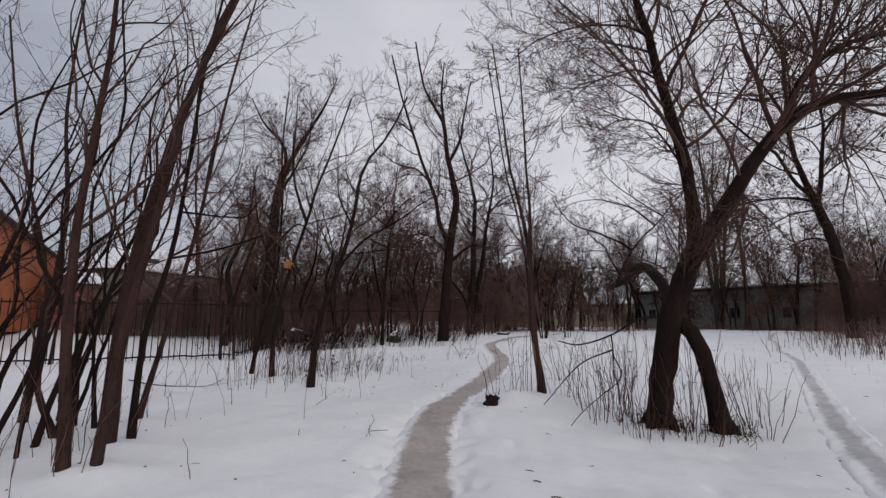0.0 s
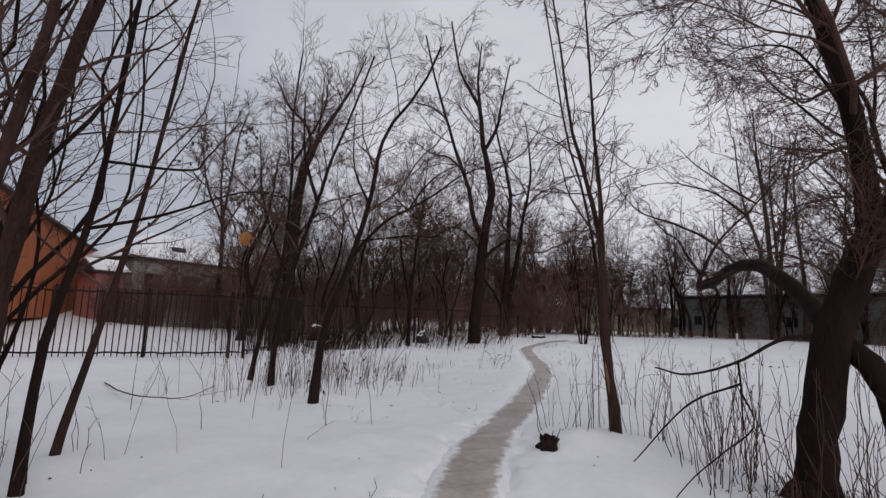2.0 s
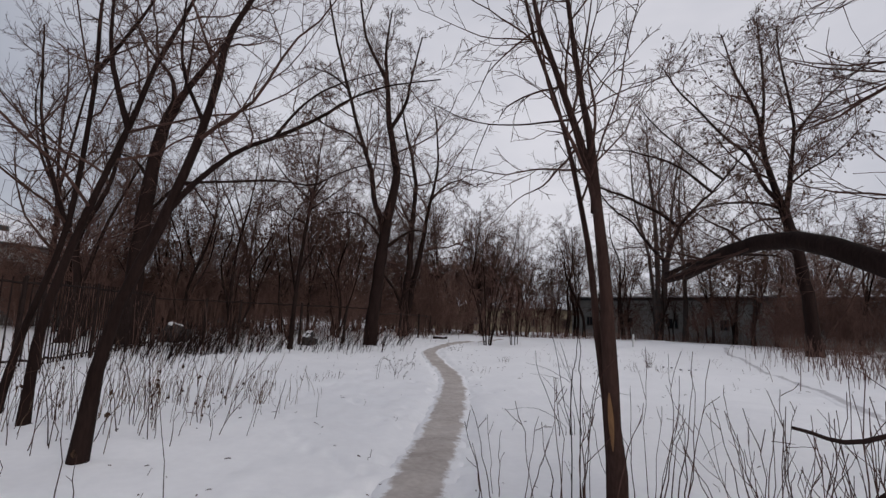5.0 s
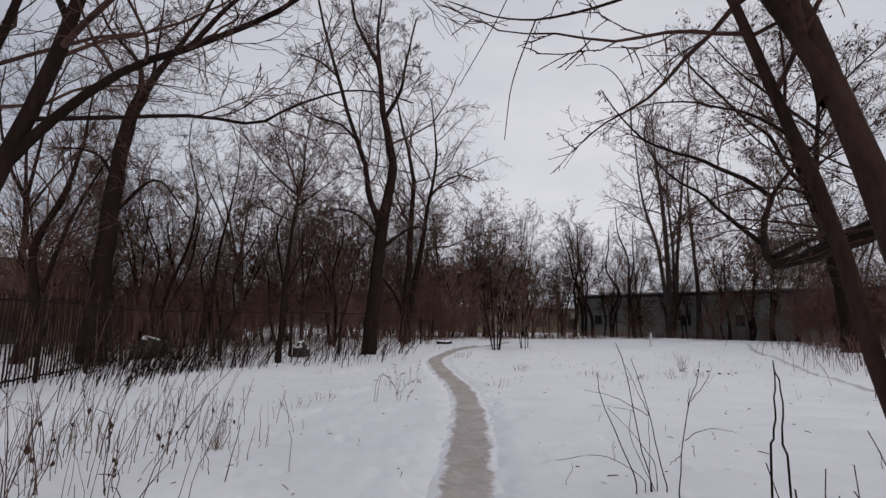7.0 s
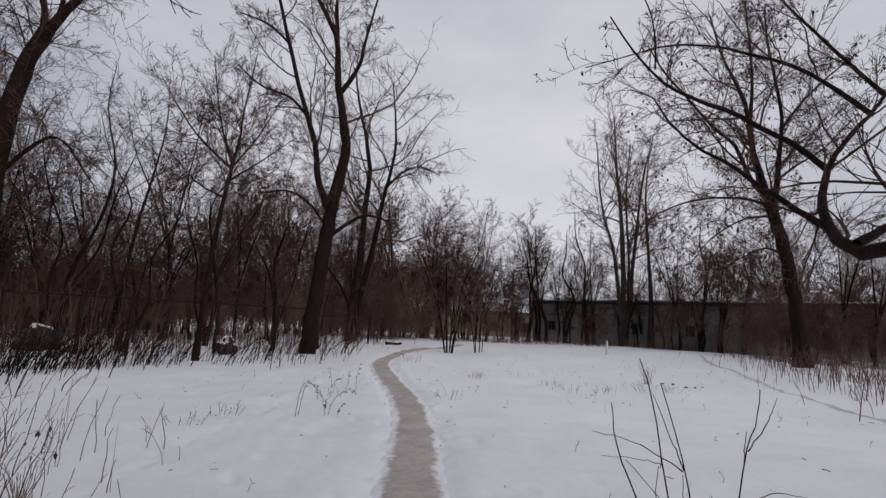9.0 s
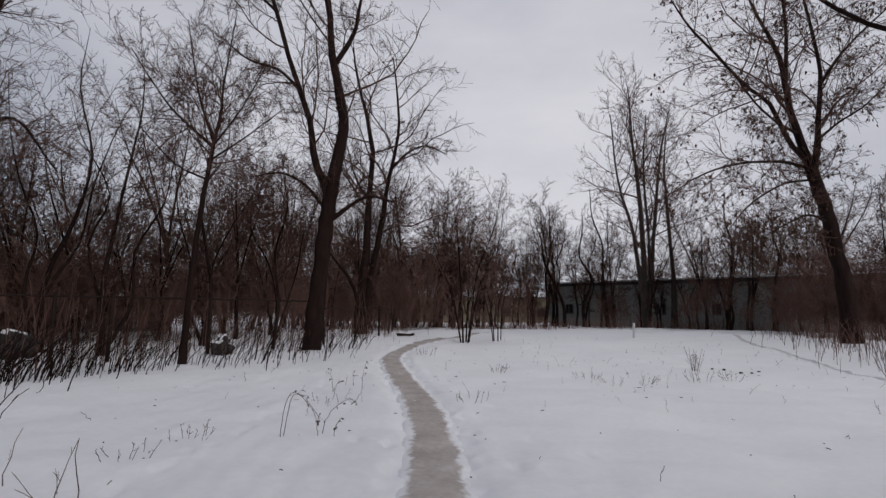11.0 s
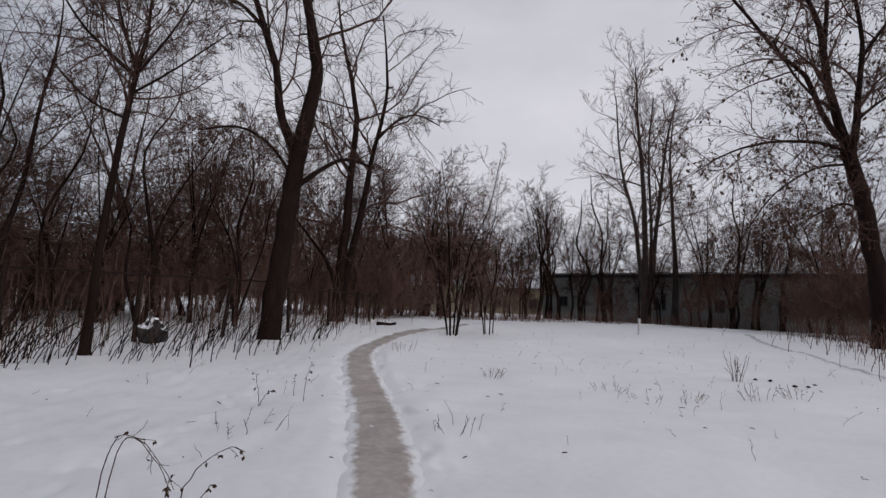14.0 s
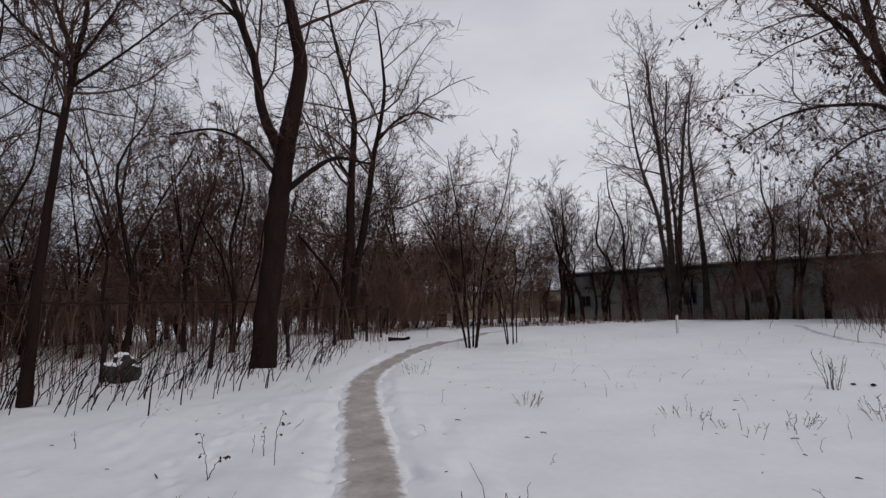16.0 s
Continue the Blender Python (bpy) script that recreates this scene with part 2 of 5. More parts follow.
def lie(x, y):
    """Broad height of the ground."""
    x, y = np.asarray(x, float), np.asarray(y, float)
    h = -0.12 + 0.42 * smooth_step(14, 38, y) + 0.3 * smooth_step(18, 32, x) + 1.2 * smooth_step(16, 40, -x)
    h = h + 0.19 * np.exp(-((x - 1.55) ** 2 + (y - 8.15) ** 2) / 0.6) + 0.12 * np.exp(-((x - 1.15) ** 2 + (y - 7.85) ** 2) / 0.12)
    h = h - 0.1 * smooth_step(1.5, 5.0, x) * (1 - smooth_step(7, 12, y))
    h = h - 0.12 * (1 - smooth_step(0.8, 3.2, x)) * smooth_step(19, 27, y) * (1 - smooth_step(36, 44, y))
    for cx, cy in COLLARS:
        h = h + 0.07 * np.exp(-((x - cx) ** 2 + (y - cy) ** 2) / 0.1)
    return h


def snow_height(x, y):
    x, y = np.asarray(x, float), np.asarray(y, float)
    h = lie(x, y) + 0.045 * waves(x, y, 5.0, 1) + 0.018 * waves(x, y, 1.3, 2) + 0.007 * waves(x, y, 0.45, 3)
    d = path_distance(x, y, MAIN_PATH) + 0.03 * waves(x, y, 1.1, 4) + 0.014 * waves(x, y, 0.3, 6)
    h = h - 0.06 * (1 - smooth_step(0.24, 0.72, d)) - 0.025 * (1 - smooth_step(0.3, 0.7, d)) * (0.5 + 0.5 * waves(x, y, 0.35, 7))
    d2 = path_distance(x, y, SIDE_PATH)
    return h - 0.03 * (1 - smooth_step(0.1, 0.5, d2))


def at_ground(x, y):
    return float(snow_height(np.array([x]), np.array([y]))[0])


def spaced(*spans):
    return np.unique(np.round(np.concatenate([np.arange(a, b, s) for a, b, s in spans]), 4))


gx = spaced((-900, -100, 80), (-100, -30, 7), (-30, -8, 0.7), (-8, -1.5, 0.14), (-1.5, 4.6, 0.065), (4.6, 16, 0.28), (16, 36, 0.6), (36, 100, 6), (100, 901, 80))
gy = spaced((-600, -60, 60), (-60, -4, 4), (-4, 2, 0.2), (2, 25, 0.075), (25, 36, 0.15), (36, 60, 0.5), (60, 120, 5), (120, 1201, 80))
GX, GY = np.meshgrid(gx, gy, indexing="ij")
GZ = snow_height(GX, GY)
for px, py in PRINTS:
    sel = np.ix_(np.abs(gx - px) < 0.4, np.abs(gy - py) < 0.4)
    if GZ[sel].size:
        rr = ((GX[sel] - px) / 0.085) ** 2 + ((GY[sel] - py) / 0.15) ** 2
        GZ[sel] += -0.032 * np.exp(-rr ** 2) + 0.007 * np.exp(-(rr - 2.2) ** 2)
ids = np.arange(GX.size).reshape(GX.shape)
quads = np.stack([ids[:-1, :-1], ids[1:, :-1], ids[1:, 1:], ids[:-1, 1:]], -1).reshape(-1, 4)
ground = tagged(new("ground", from_arrays("ground", np.stack([GX, GY, GZ], -1).reshape(-1, 3), quads, SNOW)), "white snow cover with footprints and shallow hollows", "snow", kind="structure")


def edged(m, snow, width, ragged):
    """Let the material pass into clean snow past width metres from the middle of the path, with a ragged edge."""
    n, l = m.node_tree.nodes, m.node_tree.links
    b = n["Principled BSDF"]
    old = b.inputs["Base Color"].links[0].from_socket
    at, nz, nz2, ma, ma2, mr, mx = (n.new(k) for k in ("ShaderNodeAttribute", "ShaderNodeTexNoise", "ShaderNodeTexNoise", "ShaderNodeMath", "ShaderNodeMath", "ShaderNodeMapRange", "ShaderNodeMix"))
    at.attribute_name = "across"
    tc = n.new("ShaderNodeTexCoord")
    for node, s in ((nz, 2.2), (nz2, 9.0)):
        node.inputs["Scale"].default_value, node.inputs["Detail"].default_value = s, 5.0
        l.new(tc.outputs["Object"], node.inputs["Vector"])
    ma.operation = ma2.operation = "MULTIPLY_ADD"
    ma.inputs[1].default_value = ragged
    ma2.inputs[1].default_value = ragged
    l.new(nz.outputs["Fac"], ma.inputs[0])
    l.new(at.outputs["Fac"], ma.inputs[2])
    l.new(nz2.outputs["Fac"], ma2.inputs[0])
    l.new(ma.outputs[0], ma2.inputs[2])
    mr.inputs["From Min"].default_value, mr.inputs["From Max"].default_value = width + ragged - 0.035, width + ragged + 0.045
    l.new(ma2.outputs[0], mr.inputs["Value"])
    mx.data_type = "RGBA"
    mx.inputs["B"].default_value = (*snow, 1)
    l.new(mr.outputs["Result"], mx.inputs["Factor"])
    l.new(old, mx.inputs["A"])
    l.new(mx.outputs["Result"], b.inputs["Base Color"])


edged(SLUSH, (0.82, 0.82, 0.835), 0.285, 0.22)
edged(SLUSH_PALE, (0.84, 0.84, 0.855), 0.12, 0.14)


def path_strip(name, line, half, level, mat, label, rise):
    """A ribbon of trodden snow that follows the ground."""
    tan = np.gradient(line, axis=0)
    tan /= np.linalg.norm(tan, axis=1)[:, None]
    nor = np.stack([-tan[:, 1], tan[:, 0]], 1)
    offs = np.linspace(-half, half, 17)
    pts = line[:, None, :] + nor[:, None, :] * offs[None, :, None]
    x, y = pts[..., 0], pts[..., 1]
    z = lie(x, y) + 0.045 * waves(x, y, 5.0, 1) + 0.018 * waves(x, y, 1.3, 2) + level + 0.011 * waves(x, y, 0.42, 9) + 0.006 * waves(x, y, 0.16, 11)
    z = z + rise * smooth_step(0.45, 0.8, np.abs(offs / half))[None, :] - 0.09 * smooth_step(0.82, 1.0, np.abs(offs / half))[None, :]
    idx = np.arange(x.size).reshape(x.shape)
    q = np.stack([idx[:-1, :-1], idx[1:, :-1], idx[1:, 1:], idx[:-1, 1:]], -1).reshape(-1, 4)
    me = from_arrays(name, np.stack([x, y, z], -1).reshape(-1, 3), q, mat)
    me.attributes.new("across", "FLOAT", "POINT").data.foreach_set("value", np.broadcast_to(np.abs(offs)[None, :], x.shape).astype(np.float32).ravel())
    return tagged(new(name, me), label, "path", kind="structure")


path_strip("footpath", MAIN_PATH, 0.47, -0.036, SLUSH, "narrow trodden path of grey-brown slush in the snow", -0.012)
path_strip("side_footpath", SIDE_PATH, 0.36, -0.008, SLUSH_PALE, "narrow grey trodden path through clean snow", 0.006)


# ---- trees ----
def tubes(P, R, sides):
    """Vertices and quads of tapered tubes along paths P (count, points, 3) with radii R (count, points)."""
    T = np.gradient(P, axis=1)
    T /= np.linalg.norm(T, axis=2, keepdims=True) + 1e-9
    ref = np.where(np.abs(T[:, :1, 2:3]) > 0.9, np.array([[[1.0, 0, 0]]]), np.array([[[0, 0, 1.0]]]))
    A = np.cross(T, ref)
    A /= np.linalg.norm(A, axis=2, keepdims=True) + 1e-9
    B = np.cross(T, A)
    ang = np.arange(sides) * math.tau / sides
    V = P[:, :, None, :] + R[:, :, None, None] * (A[:, :, None, :] * np.cos(ang)[None, None, :, None] + B[:, :, None, :] * np.sin(ang)[None, None, :, None])
    n, k = P.shape[:2]
    idx = np.arange(n * k * sides).reshape(n, k, sides)
    nxt = np.roll(idx, -1, axis=2)
    F = np.stack([idx[:, :-1], nxt[:, :-1], nxt[:, 1:], idx[:, 1:]], -1).reshape(-1, 4)
    return V.reshape(-1, 3), F


def gather(chunks):
    vs, fs, base = [], [], 0
    for v, f in chunks:
        vs.append(v)
        fs.append(f + base)
        base += len(v)
    return np.concatenate(vs), np.concatenate(fs)


def sprout(P, R, count, span, angle, length, ratio, points, rng, up=0.05, wiggle=0.14, taper=0.25, floor=0.003):
    """Side branches on paths P: count on each, between the shares span of its length."""
    n, k = P.shape[:2]
    t = (np.arange(count)[None, :] + rng.uniform(0, 1, (n, count))) / count * (span[1] - span[0]) + span[0]
    f = t * (k - 1)
    i = np.minimum(f.astype(int), k - 2)
    w = (f - i)[..., None]
    row = np.arange(n)[:, None]
    pos = P[row, i] * (1 - w) + P[row, i + 1] * w
    rad = R[row, i] * (1 - w[..., 0]) + R[row, i + 1] * w[..., 0]
    tan = P[row, i + 1] - P[row, i]
    tan /= np.linalg.norm(tan, axis=2, keepdims=True) + 1e-9
    side = np.cross(tan, rng.normal(size=tan.shape))
    side /= np.linalg.norm(side, axis=2, keepdims=True) + 1e-9
    a = np.radians(rng.uniform(angle[0], angle[1], t.shape))[..., None]
    d = tan * np.cos(a) + side * np.sin(a)
    size = np.linalg.norm(np.diff(P, axis=1), axis=2).sum(1)[:, None]
    L = (length * size * (1.2 - 0.7 * t) * rng.uniform(0.55, 1.2, t.shape)).reshape(-1)
    d, pos, rad = d.reshape(-1, 3), pos.reshape(-1, 3), rad.reshape(-1)
    out = np.empty((len(d), points, 3))
    out[:, 0] = pos
    for s in range(1, points):
        d = d + rng.normal(size=d.shape) * wiggle
        d[:, 2] += up
        d /= np.linalg.norm(d, axis=1, keepdims=True)
        out[:, s] = out[:, s - 1] + d * (L / (points - 1))[:, None]
    r0 = np.maximum(np.minimum(rad * ratio, 0.0085 * L + floor), floor * 1.4)
    return out, np.maximum(r0[:, None] * np.linspace(1, taper, points)[None, :], floor)


def leaf_mesh(P, count, size, rng, mat, name="dead_leaves", hang=0.6):
    """Small folded withered leaves hanging from twig ends P."""
    pick = P[rng.integers(0, len(P), count), -1]
    n = count
    down = rng.normal(size=(n, 3)) * 0.5 + np.array([0, 0, -hang * 2])
    down /= np.linalg.norm(down, axis=1, keepdims=True)
    side = np.cross(down, rng.normal(size=(n, 3)))
    side /= np.linalg.norm(side, axis=1, keepdims=True)
    nor = np.cross(down, side)
    s = size * rng.uniform(0.5, 1.3, n)[:, None]
    v = np.stack([pick, pick + down * s * 0.5 + side * s * 0.28 + nor * s * 0.12, pick + down * s, pick + down * s * 0.5 - side * s * 0.28 + nor * s * 0.12], 1)
    idx = np.arange(n * 4).reshape(n, 4)
    f = np.concatenate([idx[:, [0, 1, 2]], idx[:, [0, 2, 3]]])
    return from_arrays(name, v.reshape(-1, 3), f, mat, False)


def make_tree(stems, label, seed, counts=(12, 8, 6), lengths=(0.55, 0.5, 0.5), angles=(28, 62), up=(0.05, 0.03, 0.01), start=0.3, twig_floor=0.003, bark=None, twig=None, leaves=0, leaf_size=0.08,
              name="tree", category="tree", group="", wiggle=0.1, flare=1.35, stem_points=16, clear=(), bare=(), far=False, limb_start=0.2):
    """A bare tree: stems are (points, base radius, tip radius); the first is the trunk, the rest are limbs."""
    rng = np.random.default_rng(seed)
    bark, twig = bark or BARK, twig or TWIG
    origin = np.array(stems[0][0][0], float)
    thing = new(name)
    thing.location = origin
    tagged(thing, label, category, group)
    P0, R0 = [], []
    for j, (pts, r0, r1) in enumerate(stems):
        p = spline(np.array(pts, float) - origin, stem_points)
        p[1:] += rng.normal(size=p[1:].shape) * 0.06 * r0
        r = r0 + (r1 - r0) * np.linspace(0, 1, stem_points) ** 0.85
        r *= 1 + 0.03 * rng.normal(size=stem_points)
        if j == 0:
            p[0, 2] -= 0.12
            r[0] *= flare
            r[1] *= 1 + (flare - 1) * 0.25
        P0.append(p)
        R0.append(r)
        v, f = tubes(p[None], r[None], 6 if far else 10 if r0 > 0.06 else 7)
        child("trunk" if j == 0 else "limb", from_arrays("trunk" if j == 0 else "limb", v, f, bark), thing)
    chunks = []
    P0, R0 = np.array(P0), np.array(R0)
    begin = [start if j not in clear else 0.75 for j in range(len(stems))]
    P1s, R1s = [], []
    for j in range(len(stems)):
        if j in bare:
            continue
        p, r = sprout(P0[j:j + 1], R0[j:j + 1], counts[0], (begin[j] if j == 0 else min(begin[j], limb_start) if j not in clear else 0.75, 1.0), angles, lengths[0], 0.5, 7 if far else 10, rng, up[0], wiggle, 0.22, twig_floor)
        P1s.append(p)
        R1s.append(r)
    P1, R1 = np.concatenate(P1s), np.concatenate(R1s)
    chunks.append(tubes(P1, R1, 3 if far else 5))
    P2, R2 = sprout(P1, R1, counts[1], (0.15, 1.0), (25, 65), lengths[1], 0.6, 3 if far else 5, rng, up[1], wiggle * 1.2, 0.3, twig_floor)
    chunks.append(tubes(P2, R2, 3))
    ends = P2
    if len(counts) > 2 and counts[2]:
        P3, R3 = sprout(P2, R2, counts[2], (0.1, 1.0), (20, 60), lengths[2], 0.7, 2 if far or twig_floor > 0.0045 else 3, rng, up[2], wiggle * 1.3, 0.5, twig_floor * 0.8)
        chunks.append(tubes(P3, R3, 3))
        ends = P3
    v, f = gather(chunks)
    child("crown", from_arrays("crown", v, f, twig), thing, "dense bare twigs")
    if leaves:
        child("foliage", leaf_mesh(ends, leaves, leaf_size, rng, DEAD_LEAF, "foliage"), thing, "withered brown leaves still hanging")
    return thing


def grown(x, y, height, lean=(0, 0), bend=0.04, seed=0, n=6):
    """Control points of a natural stem from the ground at x, y."""
    r = np.random.default_rng(seed)
    z = at_ground(x, y)
    out = []
    for i in range(n):
        t = i / (n - 1)
        wob = height * bend * math.sin(math.pi * t)
        out.append((x + lean[0] * t ** 1.2 * height + r.normal() * wob, y + lean[1] * t ** 1.2 * height + r.normal() * wob, z + height * t))
    return out


# trees beside the walk
make_tree([
    ([(3.10, 6.30, -0.24), (3.20, 6.29, 0.46), (3.37, 6.28, 1.33), (3.60, 6.27, 1.99), (3.88, 6.25, 2.58)], 0.19, 0.165),
    ([(3.86, 6.25, 2.45), (3.88, 6.28, 3.42), (3.76, 6.31, 4.39), (3.54, 6.34, 5.39), (3.40, 6.39, 6.32), (3.20, 6.44, 7.16), (3.06, 6.55, 8.62)], 0.125, 0.05),
    ([(3.84, 6.25, 2.45), (4.57, 6.21, 3.53), (5.11, 6.19, 4.25), (5.68, 6.16, 4.84), (6.43, 6.12, 5.15), (7.28, 6.07, 5.25), (8.58, 6.00, 5.51)], 0.14, 0.06),
    ([(3.16, 6.27, 1.50), (2.86, 6.30, 1.44), (2.45, 6.34, 1.20), (1.95, 6.39, 1.05), (1.62, 6.42, 1.11)], 0.024, 0.008),
    ([(2.45, 6.34, 1.20), (2.47, 6.34, 0.92), (2.47, 6.34, 0.51)], 0.013, 0.006),
    ([(2.47, 6.34, 0.98), (1.94, 6.39, 0.74), (1.38, 6.44, 0.14)], 0.014, 0.006),
    ([(3.12, 6.27, 0.10), (2.96, 6.19, -0.09), (2.86, 6.14, -0.28)], 0.11, 0.06),
    ([(3.17, 6.23, 0.10), (3.22, 6.11, -0.11), (3.26, 6.02, -0.30)], 0.11, 0.06),
    ([(3.12, 6.34, 0.14), (2.98, 6.44, -0.07), (2.88, 6.52, -0.28)], 0.065, 0.045),
    ([(5.58, 6.16, 4.74), (5.78, 6.19, 5.29), (6.22, 6.23, 5.82), (6.84, 6.29, 6.24), (7.44, 6.34, 6.45), (8.29, 6.44, 6.77)], 0.075, 0.03),
    ([(2.45, 6.33, 0.92), (2.58, 6.33, 0.57), (2.25, 6.33, 0.29), (1.92, 6.33, 0.02), (1.59, 6.33, -0.35)], 0.011, 0.005),
    ([(3.46, 6.3, 6.13), (3.17, 6.3, 6.38), (2.78, 6.3, 6.47), (2.08, 6.3, 6.41), (1.39, 6.3, 6.13), (0.9, 6.3, 5.71)], 0.03, 0.006),
    ([(3.58, 6.3, 5.4), (3.13, 6.3, 5.65), (2.63, 6.3, 5.53), (2.13, 6.3, 5.26), (1.68, 6.3, 4.7)], 0.024, 0.005),
    ([(3.75, 6.3, 4.01), (3.45, 6.3, 4.49), (3.17, 6.3, 4.74), (2.69, 6.3, 4.72), (2.29, 6.3, 4.47)], 0.02, 0.005)],
    "large dark leaning tree forking low, two heavy limbs", 11, counts=(21, 11, 7), lengths=(0.78, 0.5, 0.48), angles=(30, 75), wiggle=0.14, clear=(0,), bare=(3, 4, 5, 6, 7, 8, 10), start=0.3)
make_tree([
    ([(3.93, 6.0, -0.21), (3.83, 6.01, 0.41), (3.68, 6.03, 1.07), (3.56, 6.3, 1.42), (3.62, 6.65, 1.63), (3.9, 7.3, 1.95), (4.12, 8.2, 2.4), (4.3, 9.05, 2.6), (4.52, 10.1, 2.58), (4.8, 11.1, 2.42)], 0.135, 0.085),
    ([(3.93, 5.98, 0.08), (4.02, 5.92, -0.1), (4.1, 5.86, -0.28)], 0.065, 0.045),
    ([(4.58, 10.3, 2.5), (4.7, 11.3, 2.36), (4.78, 11.55, 2.44), (4.95, 11.8, 2.6), (5.2, 12.05, 2.91), (5.37, 12.15, 3.19), (5.57, 12.22, 3.45), (5.77, 12.22, 3.7), (6.09, 12.2, 4.02), (6.4, 12.2, 4.3), (7.2, 12.1, 5.3)], 0.066, 0.014),
    ([(5.57, 12.22, 3.43), (5.26, 12.32, 3.69), (4.95, 12.42, 3.85), (4.64, 12.51, 4.02), (4.32, 12.61, 4.13), (4.04, 12.71, 4.27), (3.89, 12.80, 4.45), (3.71, 12.90, 4.73), (3.48, 13.00, 5.16)], 0.036, 0.008),
    ([(5.03, 11.90, 2.69), (5.04, 12.16, 2.91), (5.01, 12.43, 3.17), (5.03, 12.69, 3.40), (5.07, 12.95, 3.65), (4.83, 13.21, 3.92), (4.65, 13.47, 4.36), (4.67, 13.74, 4.77), (4.54, 14.00, 4.97)], 0.036, 0.007),
    ([(6.27, 12.20, 4.18), (6.04, 12.35, 4.46), (5.84, 12.50, 4.71), (5.56, 12.65, 4.89), (5.26, 12.80, 5.00), (5.00, 12.95, 5.12), (4.46, 13.10, 5.11), (4.06, 13.25, 4.99), (3.42, 13.40, 4.74)], 0.03, 0.006),
    ([(6.55, 12.2, 4.45), (6.3, 12.22, 4.6), (6.0, 12.26, 4.82), (5.62, 12.3, 5.09), (5.2, 12.35, 5.43), (4.88, 12.4, 5.8)], 0.028, 0.008),
    ([(3.56, 12.4, 4.22), (3.56, 12.4, 4.61), (3.48, 12.4, 4.9), (3.3, 12.4, 5.12), (3.06, 12.4, 5.19), (2.77, 12.4, 5.13)], 0.009, 0.004),
    ([(4.75, 11.5, 2.45), (5.3, 11.5, 2.7), (5.9, 11.45, 2.85), (6.8, 11.4, 2.9)], 0.045, 0.012)],
    "dark leaning trunk bent over into a low arch", 12, counts=(9, 6, 4), clear=(0,), bare=(1, 7), lengths=(0.42, 0.45, 0.45), leaves=130, leaf_size=0.055, wiggle=0.14)
slim_tree = make_tree([
    ([(1.82, 8.22, -0.05), (1.73, 8.08, 0.5), (1.65, 8.0, 0.92), (1.6, 7.96, 1.4), (1.6, 7.98, 1.8), (1.62, 8.1, 2.28), (1.63, 8.25, 2.75), (1.62, 8.45, 3.23), (1.55, 8.7, 3.83), (1.48, 8.9, 4.4), (1.4, 9.1, 5.0), (1.35, 9.4, 6.2), (1.2, 9.8, 8.2)], 0.073, 0.016),
    ([(1.76, 8.2, -0.05), (1.68, 8.1, 0.7), (1.6, 8.05, 1.22), (1.59, 8.12, 1.55), (1.6, 8.22, 2.04), (1.6, 8.33, 2.4), (1.58, 8.45, 2.84), (1.53, 8.56, 3.28), (1.48, 8.7, 3.74), (1.32, 8.95, 4.6), (1.22, 9.2, 5.7), (1.05, 9.6, 7.6)], 0.036, 0.014),
    ([(1.63, 8.18, 2.5), (1.66, 8.3, 2.96), (1.72, 8.5, 3.42), (1.77, 8.72, 3.85), (1.77, 8.95, 4.7), (1.82, 9.3, 6.0), (1.8, 9.6, 8.0)], 0.05, 0.016),
    ([(1.65, 8.75, 3.57), (1.64, 9.10, 3.70), (1.44, 9.60, 3.84), (1.18, 10.00, 3.98), (0.90, 10.20, 4.10), (0.57, 10.40, 4.32)], 0.014, 0.005),
    ([(1.18, 10.00, 3.98), (1.06, 10.20, 3.55), (1.01, 10.26, 3.08)], 0.006, 0.0035),
    ([(1.37, 10.60, 5.16), (1.34, 10.80, 5.03), (1.23, 11.10, 4.73), (0.95, 11.60, 4.21)], 0.007, 0.004)],
    "slender brown tree forking low beside the path", 13, counts=(15, 6, 5), lengths=(0.24, 0.42, 0.42), angles=(45, 75), up=(0.0, 0.0, 0.0), start=0.5, limb_start=0.5, bark=BARK_BROWN, bare=(3, 4, 5), wiggle=0.13)
scar_v = []
for i in range(9):
    for j in range(7):
        zz = 0.6 + 0.055 * i
        aa = radians(228) + (j - 3) * 0.1 * math.sin(math.pi * (i + 0.4) / 9)
        scar_v.append((-0.11 - 0.17 * (zz - 0.6) + 0.073 * math.cos(aa), -0.16 - 0.17 * (zz - 0.6) + 0.073 * math.sin(aa), zz + 0.05))
scar_f = [(i * 7 + j, i * 7 + j + 1, i * 7 + j + 8, i * 7 + j + 7) for i in range(8) for j in range(6)]
child("bark_scar", from_arrays("bark_scar", scar_v, scar_f, RAW_WOOD), slim_tree, "bared orange wood where the bark is torn")
